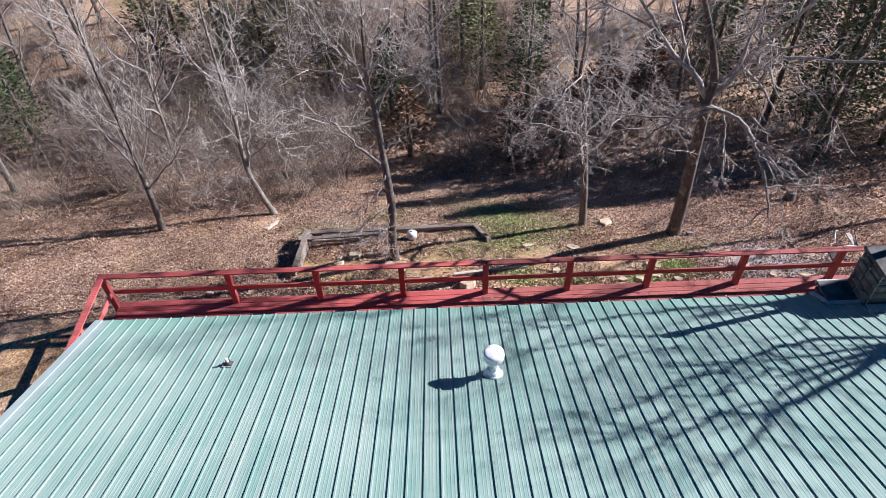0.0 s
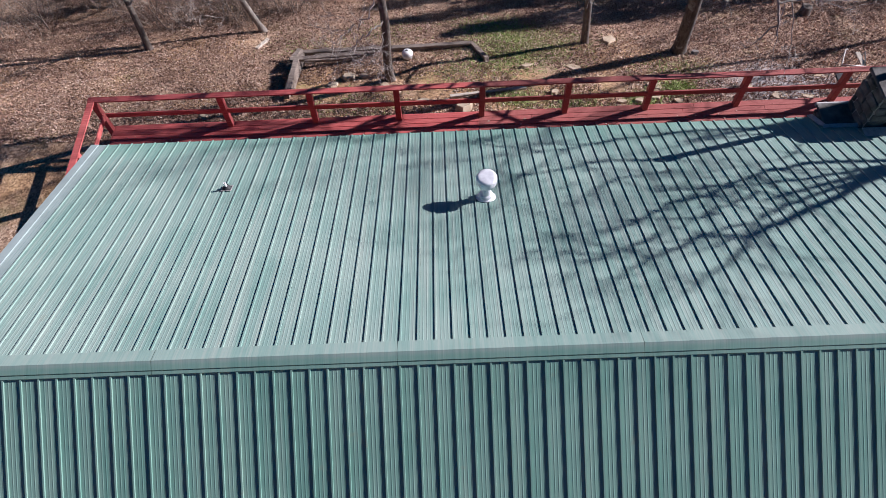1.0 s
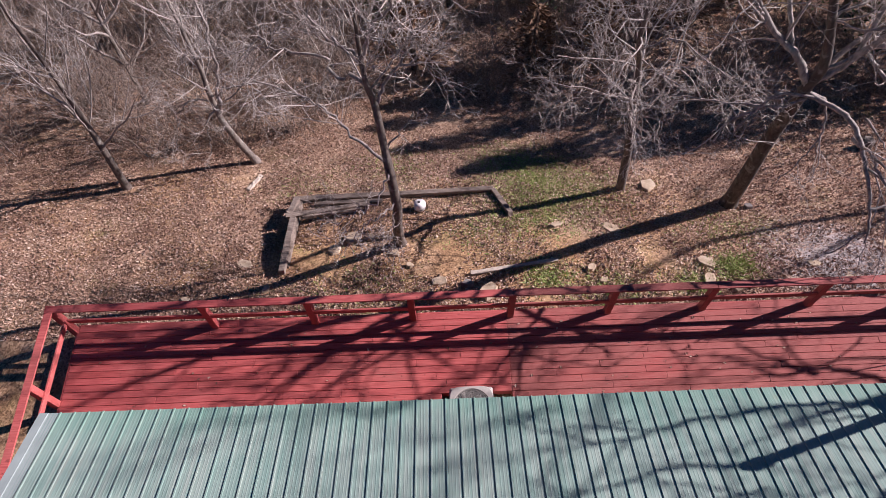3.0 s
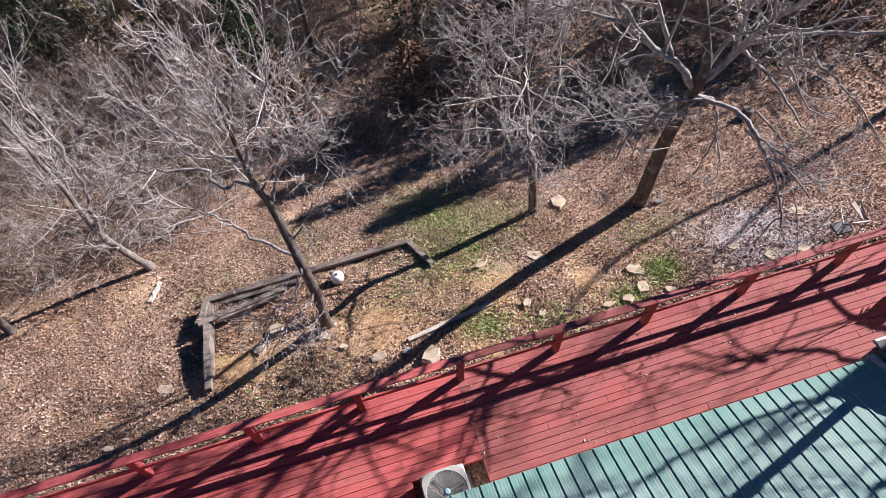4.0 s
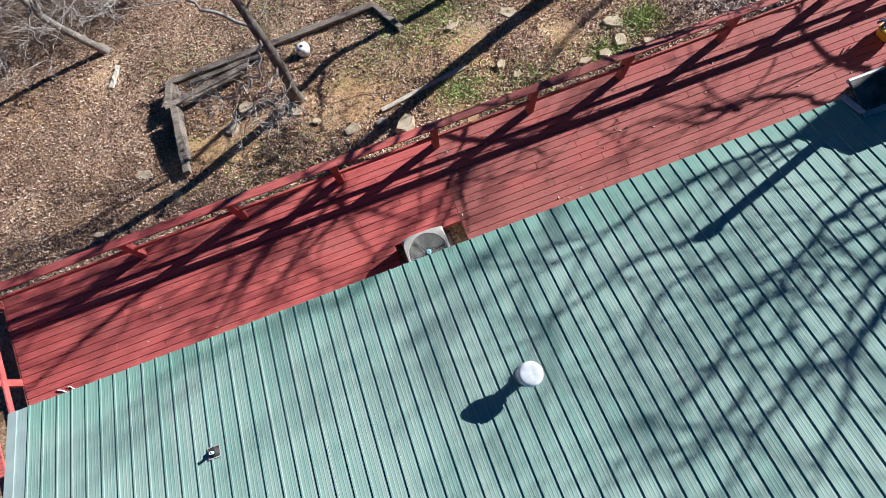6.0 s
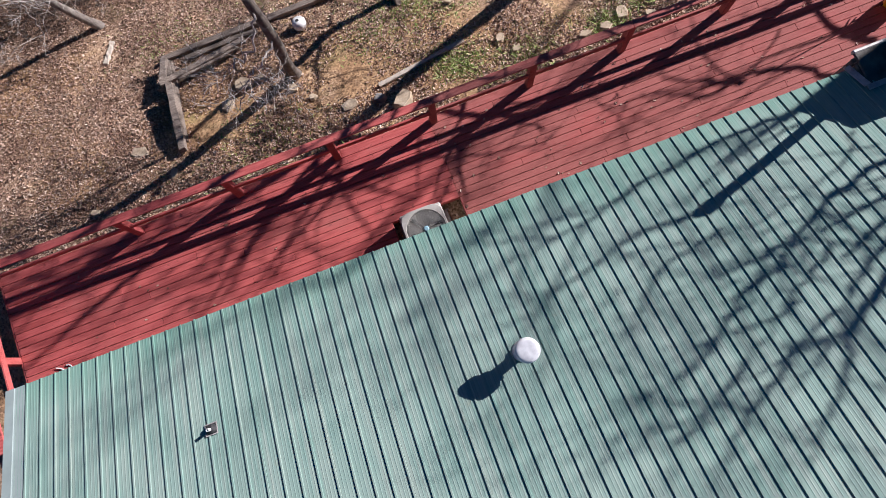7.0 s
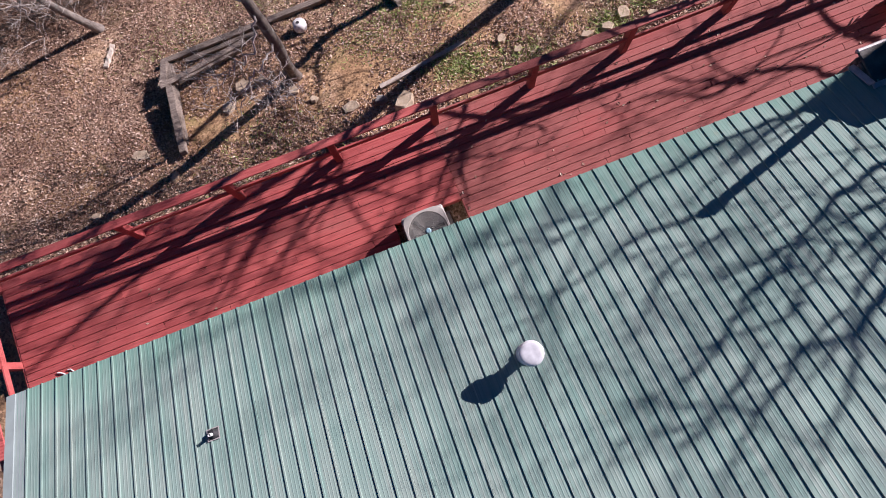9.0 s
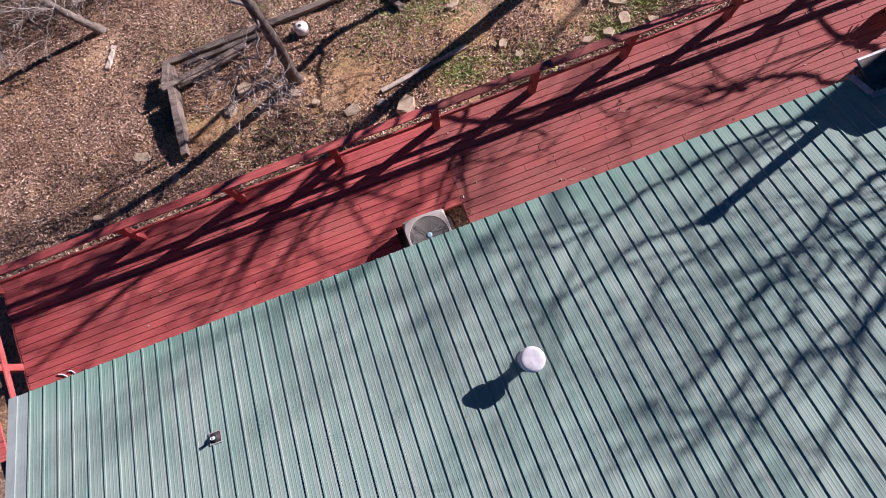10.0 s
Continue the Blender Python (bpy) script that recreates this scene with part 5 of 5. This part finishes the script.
def timber_thing(a, b, w, h, label, seed, mat=WOOD):
    """A lying timber with ragged, weathered faces."""
    rnd = random.Random(seed)
    bm = beam(a, b, w, h, 0.012)
    long_edges = [e for e in bm.edges if e.calc_length() > 0.5]
    bmesh.ops.subdivide_edges(bm, edges=long_edges, cuts=6)
    for v in bm.verts:
        v.co += Vector((rnd.gauss(0, 1), rnd.gauss(0, 1), rnd.gauss(0, 1))) * 0.007
    return solid("timber", bm, mat, label, "timber", group="timbers of the garden bed")


GZ = lambda x, y, h: (x, y, ground_z(x, y) + h)
OLD = "grey weathered landscape timber edging an old garden bed"
timber_thing(GZ(2.45, 6.02, 0.44), GZ(2.42, 4.22, 0.15), 0.16, 0.14, OLD, 1)
timber_thing(GZ(2.43, 6.62, 0.26), GZ(2.42, 4.5, 0.03), 0.15, 0.16, OLD, 2)
timber_thing(GZ(2.42, 6.9, 0.10), GZ(2.42, 4.9, -0.05), 0.15, 0.16, OLD, 3)
timber_thing(GZ(2.38, 6.92, 0.30), GZ(2.30, 6.20, 0.38), 0.15, 0.13, OLD, 12)
timber_thing(GZ(2.24, 7.09, 0.10), GZ(4.94, 7.15, 0.08), 0.13, 0.15, OLD, 4)
timber_thing(GZ(4.96, 7.15, 0.08), GZ(7.62, 7.21, 0.08), 0.13, 0.15, OLD, 5)
timber_thing(GZ(7.62, 7.13, 0.09), GZ(7.99, 6.15, 0.09), 0.14, 0.16, OLD, 6)
timber_thing(GZ(2.22, 6.12, 0.42), GZ(4.30, 6.72, 0.16), 0.12, 0.12, "split grey timber fallen into the garden bed", 7)
timber_thing(GZ(2.62, 6.16, 0.30), GZ(4.10, 6.58, 0.10), 0.09, 0.10, "split grey timber fallen into the garden bed", 8)
timber_thing(GZ(2.80, 6.87, 0.08), GZ(4.63, 6.92, 0.06), 0.10, 0.10, "split grey timber fallen into the garden bed", 9)
timber_thing(GZ(6.84, 4.06, 0.08), GZ(8.94, 4.42, 0.06), 0.10, 0.07, "pale bare board lying on the bank", 10, PALE_WOOD)
timber_thing(GZ(0.83, 7.69, 0.03), GZ(1.07, 8.35, 0.03), 0.12, 0.05, "short pale board end lying in leaves", 11, PALE_WOOD)


def build_jug():
    j = thing("plastic_tub", "white plastic tub with a dark opening on the leaves", "tub", (5.62, 6.56, ground_z(5.62, 6.56)))
    m = pose(0, -0.02, 0.07, -14, 8, 0)
    part("shell", turned([(0.11, 0.0), (0.15, 0.03), (0.165, 0.12), (0.155, 0.2), (0.12, 0.245), (0.06, 0.255)], 28, m=m), WHITE, j)
    part("opening", turned([(0.042, 0.256), (0.038, 0.262)], 18, m=m @ pose(-0.035, -0.02, 0)), RUBBER, j, "dark round opening")


def build_frame():
    """A tall iron frame past the rail, with a dark plate added as its patch of shade."""
    x, y = 16.45, 3.34
    g = ground_z(x, y)
    t = thing("metal_frame", "tall grey metal tube frame over a dark shade plate", "frame", (x, y, g))
    h = 0.66 - g
    for dx, dy in ((-0.17, -0.27), (0.36, -0.36), (0.08, 0.22), (0.52, 0.14)):
        part("leg", tube([(dx, dy, -0.08), (dx, dy, h - 0.01)], 0.011), GUARD, t)
    part("bar", tube(arc([(-0.17, -0.27, h), (-0.05, -0.02, h), (0.08, 0.22, h), (0.16, 0.26, h - 0.03)], 4), 0.015), FLASH, t, "pale bent tube")
    part("bar", tube([(-0.19, -0.27, h), (0.38, -0.36, h)], 0.017), FLASH, t, "pale straight tube")
    part("bar", tube([(0.36, -0.36, h), (0.52, 0.14, h)], 0.014), IRON, t)
    # dark plate added where there is only shade under the bars
    part("tray", box(bmesh.new(), (0.02, -0.24, h - 0.62), (0.40, 0.06, h - 0.57), 0.012), IRON, t)
    part("board", box(bmesh.new(), (0.30, -0.28, h - 0.05), (0.42, 0.16, h - 0.02), 0.006), PALE_WOOD, t)


build_jug()
build_frame()


# ---- leaves and grass ----
def leaf_litter():
    rng = np.random.default_rng(9)
    n = 300000
    x, y = rng.uniform(-9, 21, n), 2.55 + 10 * rng.power(0.85, n)
    x, y = np.concatenate([x, rng.uniform(21, 33, 45000)]), np.concatenate([y, rng.uniform(3, 15, 45000)])
    x, y = np.concatenate([x, rng.uniform(-9, 21, 30000)]), np.concatenate([y, rng.uniform(12.5, 18, 30000)])
    keep = np.array([noise.fractal(Vector((a * 0.5, b * 0.5, 1.0)), 0.8, 2.0, 3) > -0.88 - (0.3 if a > 12.5 else 0.0) + 0.55 * math.exp(-((a - 6.3) / 2.8) ** 2 - ((b - 4.0) / 1.3) ** 2) + 0.15 * noise.noise(Vector((a * 1.3, b * 1.3, 8.0))) + 0.2 * math.exp(-((a - 3) / 2) ** 2 - ((b - 8) / 1.5) ** 2) + 0.85 * math.exp(-((a - 15.5) / 1.5) ** 2 - ((b - 3.95) / 1.1) ** 2) + 0.3 * math.exp(-((a - 8.9) / 1.9) ** 2 - ((b - 6.9) / 1.3) ** 2) + 0.55 * abs(math.sin(a * 12.9898 + b * 78.233)) for a, b in zip(x, y)])
    x, y = x[keep], y[keep]
    n = len(x)
    z = np.array([ground_z(a, b) for a, b in zip(x, y)]) + rng.uniform(0.003, 0.03, n)
    s, a = rng.uniform(0.012, 0.037, n) * np.where((x > 21) | (y > 12.5), 1.7, 1.0), rng.uniform(0, 6.28, n)
    tilt = rng.normal(0, 0.55, (n, 2))
    fold = rng.uniform(-0.4, 1.0, n)
    quad = np.array([(-1.0, 0, 0), (0, -0.62, 1), (1.0, 0, 0), (0, 0.62, 1)])
    verts = np.empty((n, 4, 3))
    for k, (px, py, up) in enumerate(quad):
        u, v = px * s, py * s
        dx, dy = u * np.cos(a) - v * np.sin(a), u * np.sin(a) + v * np.cos(a)
        verts[:, k, 0], verts[:, k, 1] = x + dx, y + dy
        verts[:, k, 2] = z + dx * tilt[:, 0] + dy * (tilt[:, 1] - 0.39) + up * fold * s
    me = bpy.data.meshes.new("leaf_litter")
    q = np.arange(n * 4).reshape(n, 4)
    me.from_pydata(verts.reshape(-1, 3).tolist(), [], np.concatenate([q[:, [0, 1, 2]], q[:, [0, 2, 3]]]).tolist())
    me.materials.append(LEAF)
    tagged(new("leaf_litter", me), "dry brown fallen leaves covering the bank", "leaves", kind="stuff")


def grass():
    rng = np.random.default_rng(10)
    v, f = [], []
    for cx, cy, r, n, h in ((12.92, 3.92, 0.5, 900, 0.10), (11.86, 3.42, 0.4, 500, 0.08), (8.63, 3.89, 0.6, 1000, 0.07), (9.25, 6.95, 1.8, 6500, 0.045), (8.63, 7.98, 1.2, 2600, 0.05), (8.32, 6.03, 1.2, 1500, 0.045), (2.69, 7.78, 1.2, 900, 0.035),
                            (10.06, 3.38, 0.9, 700, 0.08), (8.22, 8.80, 1.1, 1000, 0.06), (4.14, 3.41, 1.6, 800, 0.06), (4.93, 8.60, 1.0, 600, 0.05), (13.16, 5.19, 1.0, 700, 0.06), (7.19, 5.53, 0.8, 500, 0.05)):
        for k in range(n):
            x, y = cx + rng.normal(0, r * 0.6), cy + rng.normal(0, r * 0.45)
            z = ground_z(x, y)
            a, hh = rng.uniform(0, 6.28), h * rng.uniform(0.5, 1.3)
            dx, dy = 0.016 * math.cos(a), 0.016 * math.sin(a)
            lx, ly = rng.normal(0, 1.0) * hh, rng.normal(0, 1.0) * hh
            b = len(v)
            v += [(x - dx, y - dy, z), (x + dx, y + dy, z), (x + lx, y + ly, z + hh)]
            f.append((b, b + 1, b + 2))
    me = bpy.data.meshes.new("grass")
    me.from_pydata(v, [], f)
    me.materials.append(GRASS)
    tagged(new("grass", me), "tufts of short green grass on the bank", "grass", kind="stuff")


def deck_leaves():
    rng = np.random.default_rng(12)
    v, f = [], []
    for k in range(190):
        x, y = rng.uniform(-1.3, 17), rng.uniform(0.0, 2.4)
        if x < 7 and k % 3:
            continue
        s, a = rng.uniform(0.018, 0.04), rng.uniform(0, 6.28)
        b = len(v)
        c, d = math.cos(a) * s, math.sin(a) * s
        up = rng.uniform(0.004, 0.02)
        v += [(x - c, y - d, 0.006), (x + d * 0.6, y - c * 0.6, 0.006 + up), (x + c, y + d, 0.008), (x - d * 0.6, y + c * 0.6, 0.006 + up)]
        f += [(b, b + 1, b + 2), (b, b + 2, b + 3)]
    me = bpy.data.meshes.new("deck_leaves")
    me.from_pydata(v, [], f)
    me.materials.append(LEAF)
    tagged(new("deck_leaves", me), "scattered curled dry leaves on the red deck", "leaves", kind="stuff")


def ash_flakes():
    rng = np.random.default_rng(15)
    v, f = [], []
    for cx, cy, sx, sy, n in ((15.0, 4.7, 0.7, 0.5, 800), (15.52, 3.6, 0.6, 0.3, 700), (16.77, 3.95, 0.6, 0.4, 500)):
        for k in range(n):
            x, y = rng.normal(cx, sx), rng.normal(cy, sy)
            if y < 2.7:
                continue
            z = ground_z(x, y) + rng.uniform(0.012, 0.045)
            r, a = rng.uniform(0.008, 0.03), rng.uniform(0, 6.28)
            c, d = r * math.cos(a), r * math.sin(a)
            t = rng.normal(0, 0.35)
            b = len(v)
            v += [(x - c, y - d, z + 0.39 * d - t * r), (x + d, y - c, z + 0.39 * c), (x + c, y + d, z - 0.39 * d + t * r), (x - d, y + c, z - 0.39 * c)]
            f.append((b, b + 1, b + 2, b + 3))
    me = bpy.data.meshes.new("ash")
    me.from_pydata(v, [], f)
    me.materials.append(ASH_BITS)
    tagged(new("ash", me), "pale grey ash and grit spread on the bank", "ash", kind="stuff")


leaf_litter()
ash_flakes()
grass()
deck_leaves()
